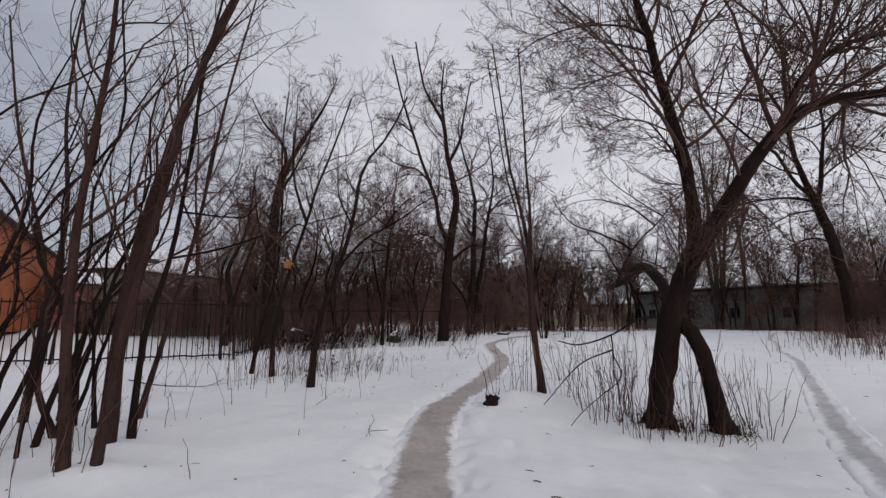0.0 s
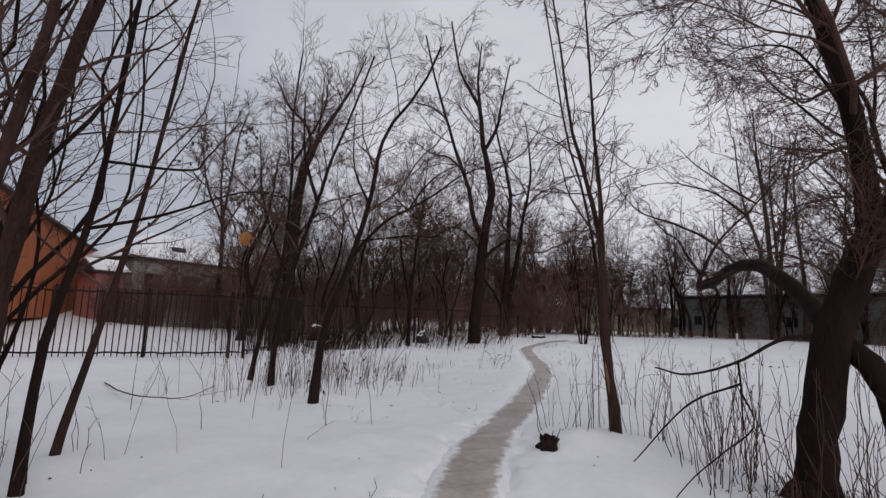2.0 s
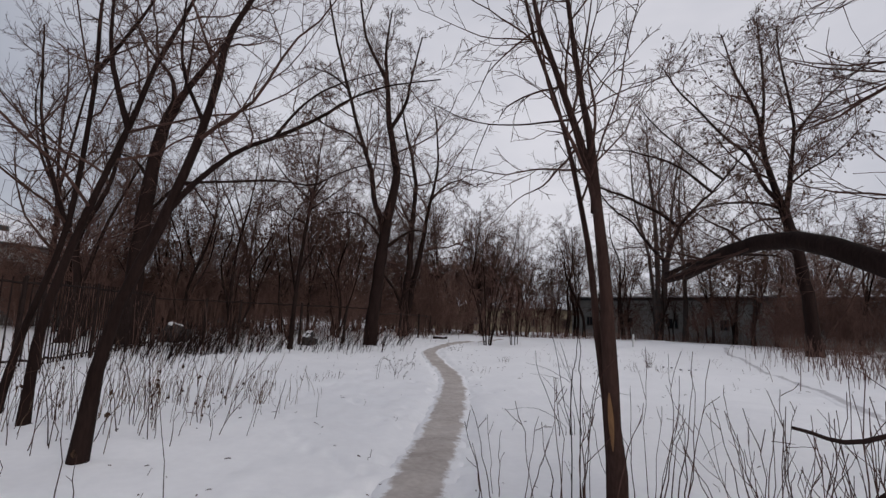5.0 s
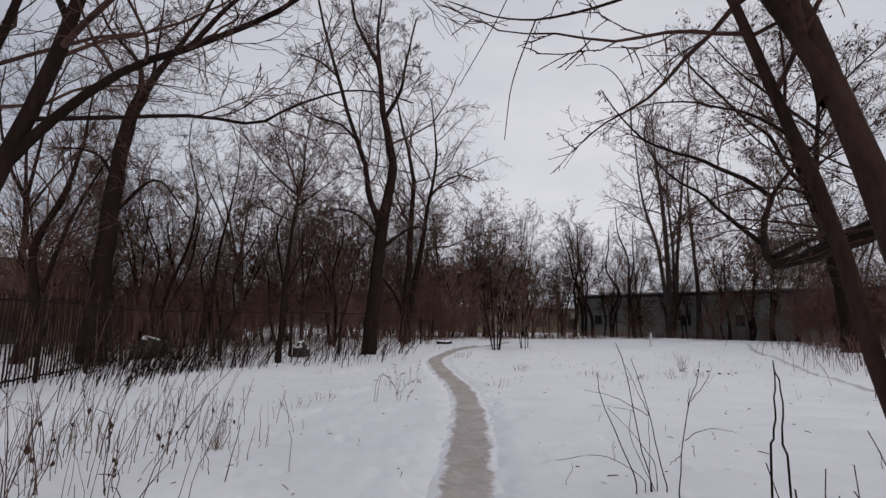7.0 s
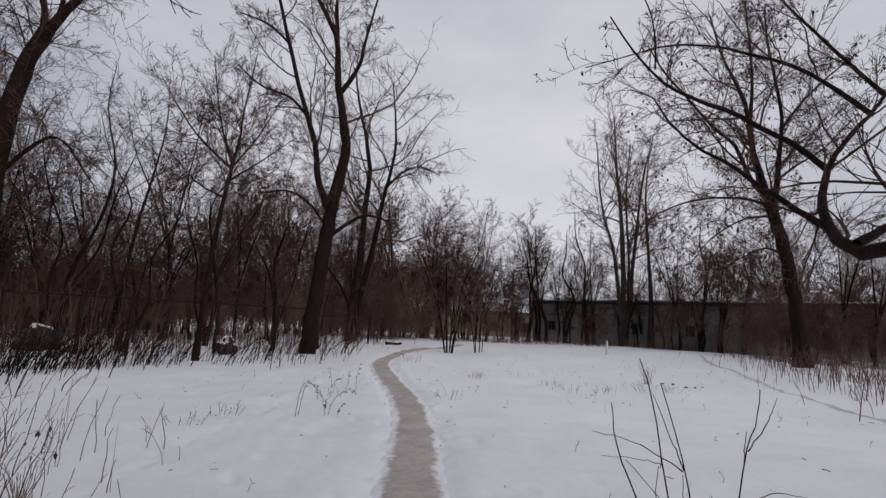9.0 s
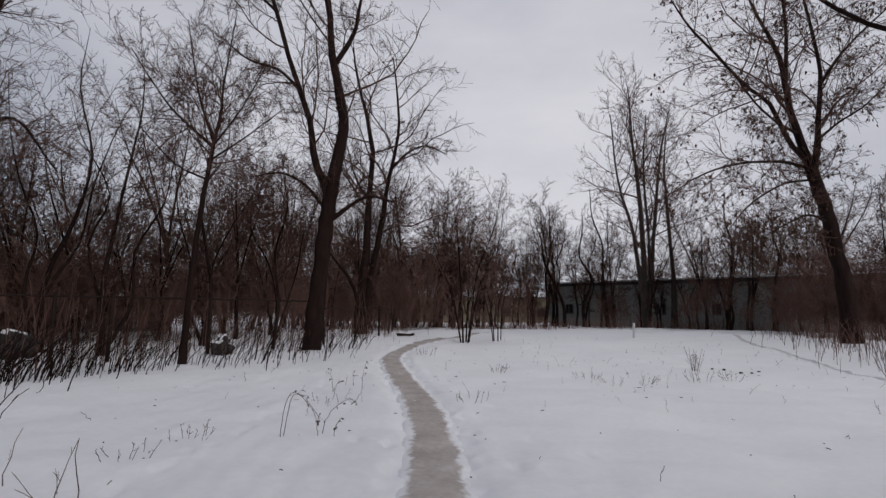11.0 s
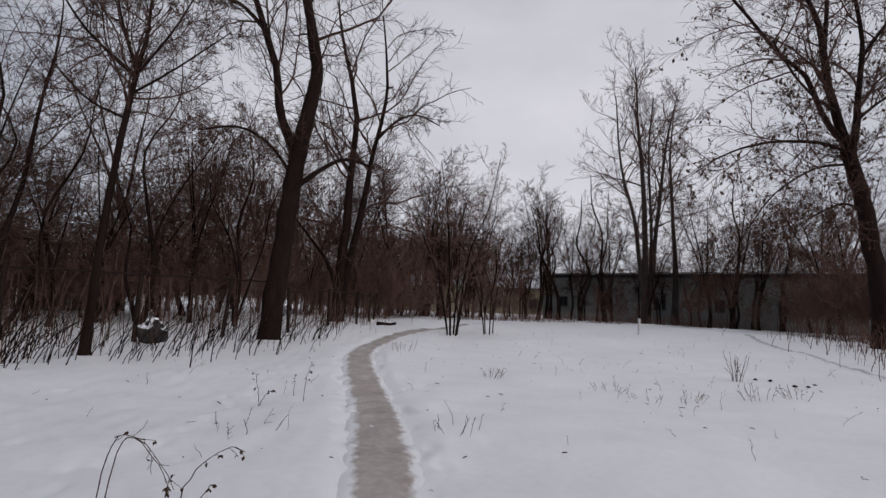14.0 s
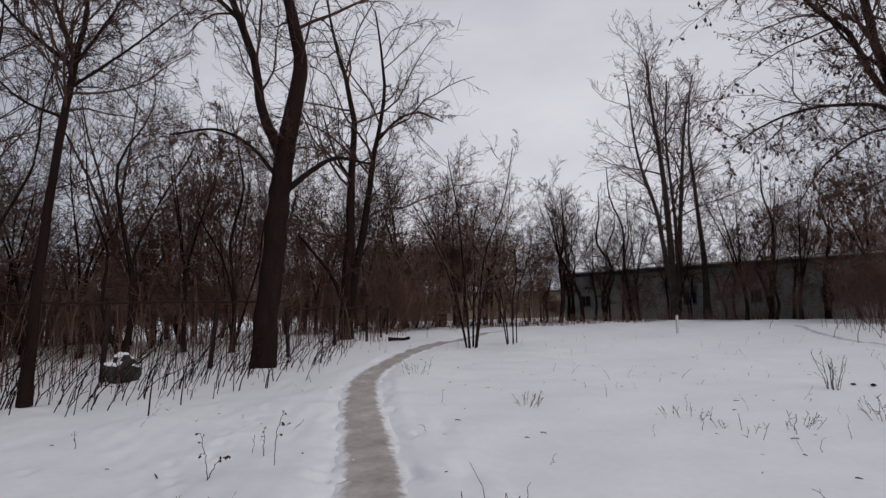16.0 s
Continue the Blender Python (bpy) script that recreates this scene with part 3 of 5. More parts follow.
make_tree([
    ([(1.15, 31.4, 0.15), (1.38, 31.36, 3.5), (1.53, 31.33, 5.46), (1.65, 31.3, 7.05)], 0.35, 0.31),
    ([(1.55, 31.4, 6.6), (1.25, 31.45, 7.3), (0.85, 31.5, 8.3), (0.68, 31.5, 9.6), (0.2, 31.5, 11.0), (-0.55, 31.5, 13.1), (-1.3, 31.5, 15.6), (-1.9, 31.5, 17.5), (-2.6, 31.5, 20.5)], 0.2, 0.05),
    ([(1.6, 31.33, 6.7), (1.98, 31.37, 8.9), (2.05, 31.4, 9.9), (1.75, 31.4, 11.5), (1.35, 31.4, 13.3), (1.25, 31.4, 15.0), (0.6, 31.4, 16.4), (-0.3, 31.4, 18.2), (-0.9, 31.4, 21.5)], 0.3, 0.05),
    ([(1.5, 31.4, 12.4), (2.3, 31.35, 14.0), (2.6, 31.3, 15.8), (3.1, 31.3, 18.5)], 0.13, 0.04),
    ([(1.2, 31.4, 15.2), (1.0, 31.4, 17.4), (1.2, 31.4, 20.0)], 0.12, 0.04),
    ([(0.1, 31.5, 11.2), (-0.8, 31.6, 12.0), (-2.0, 31.7, 12.3), (-3.2, 31.8, 13.2)], 0.08, 0.025),
    ([(-1.0, 31.5, 14.6), (-2.0, 31.6, 15.4), (-3.4, 31.7, 15.8)], 0.07, 0.025),
    ([(1.4, 31.4, 6.0), (0.6, 31.3, 6.9), (-0.4, 31.2, 7.3), (-1.6, 31.1, 7.0)], 0.07, 0.025),
    ([(1.7, 31.2, 5.5), (3.03, 30.83, 6.46), (4.21, 30.48, 6.3)], 0.11, 0.03)],
    "tall old dark tree forking into two crooked trunks", 14, counts=(15, 11, 7), lengths=(0.36, 0.47, 0.45), up=(0.04, 0.01, 0.0), clear=(0,), start=0.2, twig_floor=0.0065, flare=1.2, angles=(35, 75), wiggle=0.18)
make_tree([
    ([(4.3, 42.2, 0.15), (4.34, 42.2, 3.23), (4.48, 42.2, 6.12), (4.52, 42.2, 9.45), (4.7, 42.2, 11.9), (4.27, 42.3, 14.64), (3.51, 42.4, 17.4), (3.15, 42.5, 19.8)], 0.35, 0.05),
    ([(4.45, 42.2, 1.8), (4.97, 42.1, 4.86), (5.46, 42.0, 7.86), (5.68, 41.9, 9.92), (6.26, 41.8, 13.5), (6.24, 41.8, 16.0), (5.8, 41.7, 19.0)], 0.26, 0.04),
    ([(5.9, 41.9, 11.2), (7.0, 41.6, 12.4), (8.2, 41.4, 12.9), (9.6, 41.2, 12.4)], 0.1, 0.03),
    ([(4.5, 42.2, 9.0), (3.6, 42.3, 10.6), (2.9, 42.4, 13.0)], 0.11, 0.03),
    ([(4.3, 42.2, 1.6), (3.64, 42.3, 3.51), (2.63, 42.4, 4.87), (1.64, 42.5, 6.07)], 0.15, 0.04)],
    "tall dark tree with two trunks near the bend", 15, counts=(16, 9, 7), lengths=(0.46, 0.47, 0.45), angles=(40, 85), start=0.25, twig_floor=0.008, up=(0.02, 0.0, 0.0), wiggle=0.2)
make_tree([
    ([(-2.52, 26.6, 0.2), (-2.46, 26.58, 2.75), (-2.3, 26.54, 5.18), (-2.12, 26.49, 6.9)], 0.096, 0.060),
    ([(-2.15, 26.49, 6.66), (-3.02, 26.75, 7.41), (-3.78, 26.98, 8.24), (-4.9, 27.3, 9.9)], 0.053, 0.015),
    ([(-2.15, 26.49, 6.66), (-1.98, 26.44, 7.75), (-1.97, 26.44, 8.63), (-1.75, 26.39, 11.0)], 0.062, 0.015),
    ([(-2.15, 26.49, 6.66), (-1.4, 26.2, 7.8), (-0.7, 26.0, 9.3)], 0.037, 0.012),
    ([(-2.14, 26.5, 6.8), (-2.7, 26.6, 8.4), (-3.2, 26.7, 10.8)], 0.050, 0.012),
    ([(-2.2, 26.5, 6.2), (-1.2, 26.3, 7.0), (-0.1, 26.1, 8.0)], 0.037, 0.012),
    ([(-2.26, 26.52, 5.6), (-3.25, 26.82, 6.11), (-4.4, 27.09, 7.3)], 0.037, 0.012)],
    "slim dark tree with a spreading fan of limbs", 16, counts=(14, 9, 7), lengths=(0.62, 0.47, 0.45), clear=(0,), start=0.2, twig_floor=0.005, angles=(30, 80), wiggle=0.18)
make_tree([
    ([(28.1, 29.4, 0.55), (27.81, 29.4, 4.06), (27.35, 29.4, 6.53), (26.79, 29.4, 8.34), (26.3, 29.4, 9.8)], 0.4, 0.29),
    ([(26.35, 29.4, 9.6), (25.62, 29.4, 11.5), (25.1, 29.4, 13.4), (24.95, 29.4, 15.3), (24.2, 29.45, 16.9), (23.4, 29.5, 18.3), (22.6, 29.6, 21.0)], 0.23, 0.04),
    ([(26.55, 29.4, 9.4), (26.85, 29.3, 11.0), (27.06, 29.3, 12.45), (27.4, 29.2, 14.75), (27.18, 29.2, 17.0), (26.65, 29.2, 19.5), (26.5, 29.2, 22.0)], 0.19, 0.04),
    ([(26.2, 29.4, 9.9), (25.11, 29.5, 11.0), (24.11, 29.6, 12.97), (22.73, 29.8, 13.93), (21.15, 30.0, 15.55), (19.58, 30.1, 16.9), (18.6, 30.2, 18.4)], 0.15, 0.035),
    ([(25.05, 29.4, 14.0), (25.42, 29.4, 16.9), (25.4, 29.4, 19.2), (25.2, 29.4, 22.5)], 0.12, 0.035),
    ([(25.7, 29.4, 11.4), (24.8, 29.2, 11.5), (23.7, 29.0, 11.7), (22.03, 28.7, 12.4), (20.6, 28.4, 13.4)], 0.09, 0.03),
    ([(27.3, 29.25, 14.3), (28.2, 29.0, 15.6), (29.32, 28.8, 16.9), (31.0, 28.5, 18.5), (33.0, 28.2, 20.2)], 0.1, 0.03),
    ([(26.9, 29.3, 11.2), (28.1, 29.0, 12.2), (29.86, 28.6, 13.4), (32.4, 28.2, 15.9)], 0.08, 0.025),
    ([(26.2, 29.4, 9.6), (24.68, 29.5, 9.8), (22.64, 29.7, 9.65), (20.95, 29.8, 9.25), (19.31, 30.0, 8.55), (17.98, 30.1, 7.67)], 0.1, 0.022),
    ([(27.3, 29.4, 6.7), (25.87, 29.3, 7.0), (24.35, 29.2, 6.52), (22.0, 29.1, 5.4)], 0.08, 0.022),
    ([(26.5, 29.4, 9.0), (24.56, 29.7, 8.6), (22.43, 30.0, 7.24), (20.9, 30.2, 5.4)], 0.07, 0.02)],
    "tall dark tree with drooping limbs and withered leaves", 17, counts=(17, 11, 7), lengths=(0.46, 0.46, 0.45), up=(0.0, -0.02, -0.04), clear=(0,), start=0.2, twig_floor=0.0075, leaves=2600, leaf_size=0.2, angles=(30, 70), wiggle=0.15)
make_tree([([(-3.04, 10.5, 0.0), (-2.93, 10.48, 1.2), (-2.7, 10.46, 1.98), (-2.5, 10.45, 2.6), (-2.36, 10.45, 3.1), (-2.2, 10.43, 3.7), (-2.1, 10.42, 4.35), (-2.05, 10.41, 4.8), (-1.82, 10.4, 5.4), (-1.28, 10.36, 6.1), (-0.9, 10.3, 7.0)], 0.076, 0.022),
           ([(-2.5, 10.45, 2.6), (-2.2, 10.45, 3.03), (-1.8, 10.45, 3.43), (-1.35, 10.45, 3.68), (-0.86, 10.45, 4.0), (-0.53, 10.45, 4.28), (-0.03, 10.45, 4.54), (0.63, 10.45, 4.72)], 0.04, 0.008),
           ([(-2.38, 10.45, 2.98), (-1.78, 10.45, 3.06), (-1.31, 10.45, 3.12), (-0.9, 10.45, 3.1), (-0.65, 10.45, 3.26), (-0.29, 10.45, 3.43), (0.0, 10.45, 3.46), (0.3, 10.45, 3.4)], 0.017, 0.005),
           ([(-1.4, 10.45, 3.66), (-1.15, 10.47, 4.06), (-0.79, 10.5, 4.42), (-0.09, 10.5, 4.78)], 0.022, 0.006),
           ([(-2.2, 10.43, 3.7), (-2.55, 10.5, 4.5), (-2.6, 10.5, 5.6)], 0.03, 0.008)],
          "slender leaning dark tree at the edge of the clearing", 18, wiggle=0.15, angles=(35, 75), counts=(9, 7, 5), lengths=(0.36, 0.5, 0.5), start=0.4)
make_tree([([(-4.35, 11.94, -0.13), (-4.33, 11.94, 1.23), (-4.02, 11.91, 2.69), (-3.61, 11.87, 4.1), (-3.36, 11.84, 5.05), (-3.0, 11.81, 6.03), (-2.5, 11.77, 7.6)], 0.066, 0.02),
           ([(-3.62, 11.87, 4.05), (-4.0, 11.9, 5.2), (-4.1, 11.9, 6.6)], 0.05, 0.015)],
          "slender leaning dark tree at the edge of the clearing", 19, wiggle=0.18, angles=(35, 75), counts=(12, 8, 6), lengths=(0.45, 0.5, 0.5), start=0.3)
make_tree([([(-5.14, 12.71, -0.12), (-4.92, 12.69, 1.2), (-4.57, 12.66, 2.77), (-4.52, 12.65, 5.0), (-4.6, 12.66, 6.4), (-4.49, 12.65, 8.2)], 0.06, 0.018),
           ([(-4.56, 12.66, 2.6), (-5.2, 12.8, 4.2), (-5.5, 12.9, 6.0)], 0.04, 0.012),
           ([(-4.52, 12.66, 5.2), (-4.06, 12.66, 6.1), (-3.82, 12.66, 6.74), (-3.8, 12.66, 7.6)], 0.035, 0.012)],
          "slender upright dark tree at the edge of the clearing", 20, counts=(12, 8, 6), lengths=(0.42, 0.5, 0.5), start=0.25)
# thicket of thin stems where the walk begins
NEAR = [
    ([(-4.03, 3.99, -0.12), (-4.16, 4.0, 1.21), (-4.19, 4.0, 2.38), (-4.12, 4.0, 3.32), (-4.04, 3.99, 4.31), (-4.03, 3.99, 5.42), (-3.95, 4.0, 7.0)], 0.066, 0.014, 30),
    ([(-3.8, 4.07, -0.12), (-3.65, 4.06, 1.21), (-3.46, 4.05, 2.22), (-3.27, 4.04, 3.23), (-3.17, 4.04, 3.89), (-2.88, 4.02, 4.64), (-2.4, 4.01, 5.8)], 0.06, 0.014, 31),
    ([(-4.32, 5.1, -0.15), (-4.28, 5.08, 1.12), (-4.15, 5.0, 2.03), (-3.87, 4.88, 3.1), (-3.58, 4.82, 4.15), (-3.3, 4.8, 5.0), (-2.7, 4.75, 6.6)], 0.108, 0.03, 32),
    ([(-4.75, 6.53, -0.12), (-4.45, 6.51, 1.12), (-4.07, 6.49, 2.88), (-3.77, 6.48, 4.96), (-3.3, 6.46, 7.2)], 0.052, 0.012, 33),
    ([(-5.0, 5.3, -0.12), (-5.28, 5.23, 0.55), (-5.26, 5.23, 1.16), (-5.41, 5.24, 2.24), (-5.92, 5.27, 3.76), (-6.3, 5.28, 5.6)], 0.05, 0.012, 34),
    ([(-6.58, 6.79, -0.12), (-6.4, 6.8, 1.5), (-6.3, 6.8, 3.2), (-6.5, 6.8, 5.0), (-6.4, 6.8, 7.5)], 0.07, 0.015, 35)]
for pts, r0, r1, sd in NEAR:
    make_tree([(pts, r0 * 0.95, r1)], "thin reddish-brown leaning stem in a roadside thicket", sd, counts=(9, 5, 3), lengths=(0.34, 0.45, 0.45), angles=(20, 60), start=0.3, twig_floor=0.0026, flare=1.15, group="thicket stems", bark=BARK_BROWN, twig=TWIG, wiggle=0.14)
rs = np.random.default_rng(77)
for k in range(22):
    a, b = rs.uniform(-7.4, -4.7), rs.uniform(4.2, 7.2)
    hgt = rs.uniform(3.5, 7.5)
    make_tree([(grown(a, b, hgt, (rs.uniform(0.05, 0.36), rs.uniform(-0.05, 0.1)), 0.05, 100 + k), rs.uniform(0.018, 0.045), 0.007)], "thin dark leaning stem in a roadside thicket", 200 + k,
              counts=(7, 4, 3), lengths=(0.33, 0.45, 0.45), angles=(20, 58), start=0.28, twig_floor=0.0027, group="thicket stems", bark=BARK, twig=TWIG, name="sapling", category="sapling")

make_tree([
    ([(-4.3, 5.6, -0.12), (-4.25, 5.6, 1.2), (-4.0, 5.58, 2.2), (-3.85, 5.56, 3.4), (-3.7, 5.5, 5.0), (-3.4, 5.5, 6.8)], 0.05, 0.014),
    ([(-3.98, 5.58, 2.25), (-3.4, 5.54, 2.36), (-3.01, 5.51, 2.47), (-2.74, 5.48, 2.56), (-2.43, 5.45, 2.62), (-2.04, 5.41, 2.56)], 0.018, 0.004),
    ([(-3.9, 5.57, 2.9), (-3.06, 5.51, 2.82), (-2.89, 5.49, 2.95), (-2.6, 5.47, 3.3)], 0.016, 0.004),
    ([(-2.43, 5.45, 2.61), (-2.32, 5.15, 2.45), (-2.2, 4.9, 2.16)], 0.005, 0.003)],
    "thin dark stem with twigs that still hold seed clusters", 36, counts=(8, 5, 3), lengths=(0.35, 0.45, 0.4), twig_floor=0.0025, leaves=160, leaf_size=0.045, group="thicket stems")


def maple_leaf(x, y, z, size, turn):
    bm = bmesh.new()
    rim = []
    for k in range(20):
        a = math.tau * k / 20
        r = size * (0.5 if k % 4 == 0 else 0.3 if k % 2 else 0.38)
        rim.append(bm.verts.new((r * math.sin(a), 0.06 * size * math.sin(3 * a), r * math.cos(a) - 0.45 * size)))
    mid = bm.verts.new((0, -0.05 * size, -0.45 * size))
    for k in range(20):
        bm.faces.new((mid, rim[k], rim[(k + 1) % 20]))
    bmesh.ops.solidify(bm, geom=bm.faces[:], thickness=0.002)
    ob = tagged(part("leaf", bm, ORANGE_LEAF), "single withered orange leaf hanging from a twig", "leaf")
    ob.matrix_world = pose(x, y, z, 10, 8, turn)
    return ob


maple_leaf(-2.2, 4.9, 2.17, 0.15, 20)


def make_shrub(x, y, height, stems, spread, label, seed, radius=0.02, counts=(5, 4), name="shrub", foot=0.15, lengths=(0.35, 0.4), floor=0.004, twig=None, start=0.25, group="", leaves=0, leaf_size=0.08, up=0.04, joined=False):
    """Many thin stems from one foot."""
    rng = np.random.default_rng(seed)
    thing = tagged(new(name), label, "shrub", group)
    z = at_ground(x, y)
    thing.location = (x, y, z)
    a = rng.uniform(0, math.tau, stems)
    out = rng.uniform(0.15, 1.0, stems) * spread
    hs = height * rng.uniform(0.55, 1.0, stems)
    n = 9
    t = np.linspace(0, 1, n)[None, :]
    rad = foot * rng.uniform(0.2, 1, stems)[:, None] + out[:, None] * t ** 1.15
    P = np.stack([np.cos(a)[:, None] * rad, np.sin(a)[:, None] * rad, hs[:, None] * t - 0.05], -1)
    P[:, 1:] += np.cumsum(rng.normal(size=(stems, n - 1, 3)) * 0.012 * height, axis=1) * np.array([1, 1, 0.3])
    R = radius * rng.uniform(0.6, 1.2, stems)[:, None] * np.linspace(1, 0.3, n)[None, :]
    R = np.maximum(R, floor)
    chunks = [tubes(P, R, 3 if joined else 5)]
    owner = [np.repeat(np.arange(stems), n * (3 if joined else 5))]
    ends = P
    k1, k2 = (4, 2) if joined else (6, 3)
    if counts[0]:
        P1, R1 = sprout(P, R, counts[0], (start, 1.0), (20, 55), lengths[0], 0.7, k1, rng, up, 0.1, 0.4, floor)
        chunks.append(tubes(P1, R1, 3))
        owner.append(np.repeat(np.arange(stems), counts[0] * k1 * 3))
        ends = P1
        if counts[1]:
            P2, R2 = sprout(P1, R1, counts[1], (0.15, 1.0), (20, 60), lengths[1], 0.7, k2, rng, up / 2, 0.12, 0.6, floor * 0.8)
            chunks.append(tubes(P2, R2, 3))
            owner.append(np.repeat(np.arange(stems), counts[0] * counts[1] * k2 * 3))
            ends = P2
    v, f = gather(chunks)
    if joined:
        child("crown", from_arrays("crown", v, f, twig or TWIG), thing)
    else:
        own = np.concatenate(owner)
        for k in range(stems):
            keep = own == k
            renum = np.cumsum(keep) - 1
            child("stem", from_arrays("stem", v[keep], renum[f[keep[f[:, 0]]]], twig or TWIG), thing)
    if leaves:
        child("foliage", leaf_mesh(ends, leaves, leaf_size, rng, DEAD_LEAF, "foliage"), thing, "withered brown leaves still hanging")
    return thing


# shrubs and saplings of the clearing
def vase(x, y, height, spread, stems, label, seed, radius):
    """A small tree of several stems that open upwards from one foot."""
    r = np.random.default_rng(seed)
    z = at_ground(x, y)
    limbs = []
    for k in range(stems):
        a = math.tau * (k + r.uniform(-0.3, 0.3)) / stems
        s, hh = spread * r.uniform(0.45, 1.0), height * r.uniform(0.72, 1.0)
        c, d = math.cos(a), math.sin(a)
        limbs.append(([(x + 0.22 * c, y + 0.22 * d, z - 0.1), (x + c * s * 0.2, y + d * s * 0.2, z + hh * 0.22), (x + c * s * 0.36, y + d * s * 0.36, z + hh * 0.48), (x + c * s * 0.65 + r.normal() * 0.15, y + d * s * 0.65, z + hh * 0.75), (x + c * s, y + d * s, z + hh)], radius * r.uniform(0.7, 1.1), 0.016))
    return make_tree(limbs, label, seed, counts=(8, 7, 5), lengths=(0.34, 0.5, 0.5), angles=(28, 72), up=(0.02, 0.0, 0.0), wiggle=0.18, start=0.35, twig_floor=0.0065, twig=TWIG_RED, clear=(), flare=1.15)


vase(8.9, 35.0, 8.0, 2.9, 6, "bare many-stemmed tree opening upwards in the clearing", 41, 0.05)
vase(10.8, 35.2, 5.2, 2.0, 4, "smaller bare many-stemmed tree in the clearing", 42, 0.035)
def bush(label, stems, radius=0.0075, foot=3):
    """A sparse bush of a few traced stems; the first foot of them stand in the ground."""
    origin = np.array(stems[0][0])
    thing = tagged(new("shrub"), label, "shrub")
    rng = np.random.default_rng(len(stems))
    thing.location = origin
    for k, pts in enumerate(stems):
        p = np.array(pts, float)
        if k < foot:
            p = np.vstack([[p[0, 0], p[0, 1], at_ground(p[0, 0], p[0, 1]) - 0.06], p])
        p = spline(p - origin, 14)
        p[1:-1] += rng.normal(size=(12, 3)) * 0.004
        v, f = tubes(p[None], np.linspace(radius, radius * 0.45, 14)[None] * (1.0 if k < foot else 0.65), 6)
        child("stem", from_arrays("stem", v, f, BARK), thing)
    return thing


bush("bare bush of long bent stems in the snow beside the path", [[(2.98, 11.75, 0.01), (2.80, 11.75, 0.44), (2.62, 11.75, 0.83), (2.57, 11.75, 1.14)],
    [(3.17, 11.75, -0.00), (3.06, 11.75, 0.37), (2.92, 11.75, 1.15), (2.81, 11.75, 1.45)],
    [(3.35, 11.75, -0.05), (3.25, 11.75, 0.36), (3.18, 11.75, 0.71), (2.99, 11.75, 1.28)],
    [(3.18, 11.75, 0.67), (3.08, 11.75, 0.87), (2.92, 11.75, 1.20)],
    [(3.17, 11.75, 0.66), (2.79, 11.75, 0.86), (2.42, 11.75, 0.95)]])
bush("thin crossing shoots in the snow beside the path", [[(3.16, 11.75, 0.01), (3.17, 11.75, 0.34), (3.17, 11.75, 0.64)],
    [(3.20, 11.75, -0.09), (2.95, 11.75, 0.43), (2.96, 11.75, 0.71)],
    [(3.08, 11.75, 0.01), (2.79, 11.75, 0.20), (2.50, 11.75, 0.28), (2.07, 11.75, 0.24)],
    [(3.23, 11.75, 0.11), (3.14, 11.75, 0.28), (2.96, 11.75, 0.49), (2.68, 11.75, 0.76)],
    [(2.99, 11.75, 0.71), (2.85, 11.75, 0.75), (2.49, 11.75, 0.79)]], 0.005, 4)
bush("slender forked bush standing in the snow", [[(3.36, 11.55, -0.05), (3.42, 11.55, 0.32), (3.54, 11.55, 0.84), (3.65, 11.55, 1.04), (3.70, 11.55, 1.27)],
    [(3.56, 11.55, 0.84), (3.76, 11.55, 1.04), (3.86, 11.55, 1.21)],
    [(3.52, 11.55, 0.78), (3.55, 11.55, 0.98)],
    [(3.46, 11.55, 0.44), (3.61, 11.55, 0.52), (3.82, 11.55, 0.55), (4.11, 11.55, 0.50)],
    [(3.41, 11.55, 0.30), (3.26, 11.55, 0.20)]], 0.007, 1)
bush("two tall bare stalks standing in the snow", [[(1.62, 8.60, 1.00), (1.64, 8.60, 1.17), (1.66, 8.60, 1.27), (1.67, 8.60, 1.39), (1.67, 8.60, 1.49)],
    [(1.70, 8.60, 0.99), (1.69, 8.60, 1.17), (1.70, 8.60, 1.35), (1.67, 8.60, 1.48)]], 0.0055, 2)
for k, (x, y, hh, cnt) in enumerate([(2.6, 5.6, 1.5, 14), (3.2, 5.5, 1.2, 12), (3.6, 6.3, 1.7, 14), (4.3, 5.8, 1.4, 12), (2.3, 6.5, 1.4, 12), (1.4, 8.1, 1.2, 10), (2.3, 8.5, 1.5, 14), (2.9, 7.6, 1.3, 14), (3.4, 8.4, 1.2, 12), (1.1, 8.9, 1.0, 7), (4.9, 6.6, 1.2, 10), (2.75, 6.9, 1.7, 11), (3.15, 7.1, 1.6, 10), (2.45, 7.4, 1.2, 9)]):
    make_shrub(x, y, hh, cnt, 0.4, "clump of thin bare shoots in snow", 300 + k, 0.006, (1, 0), foot=0.35, floor=0.0028, group="shoot clumps", name="shoots", start=0.35)


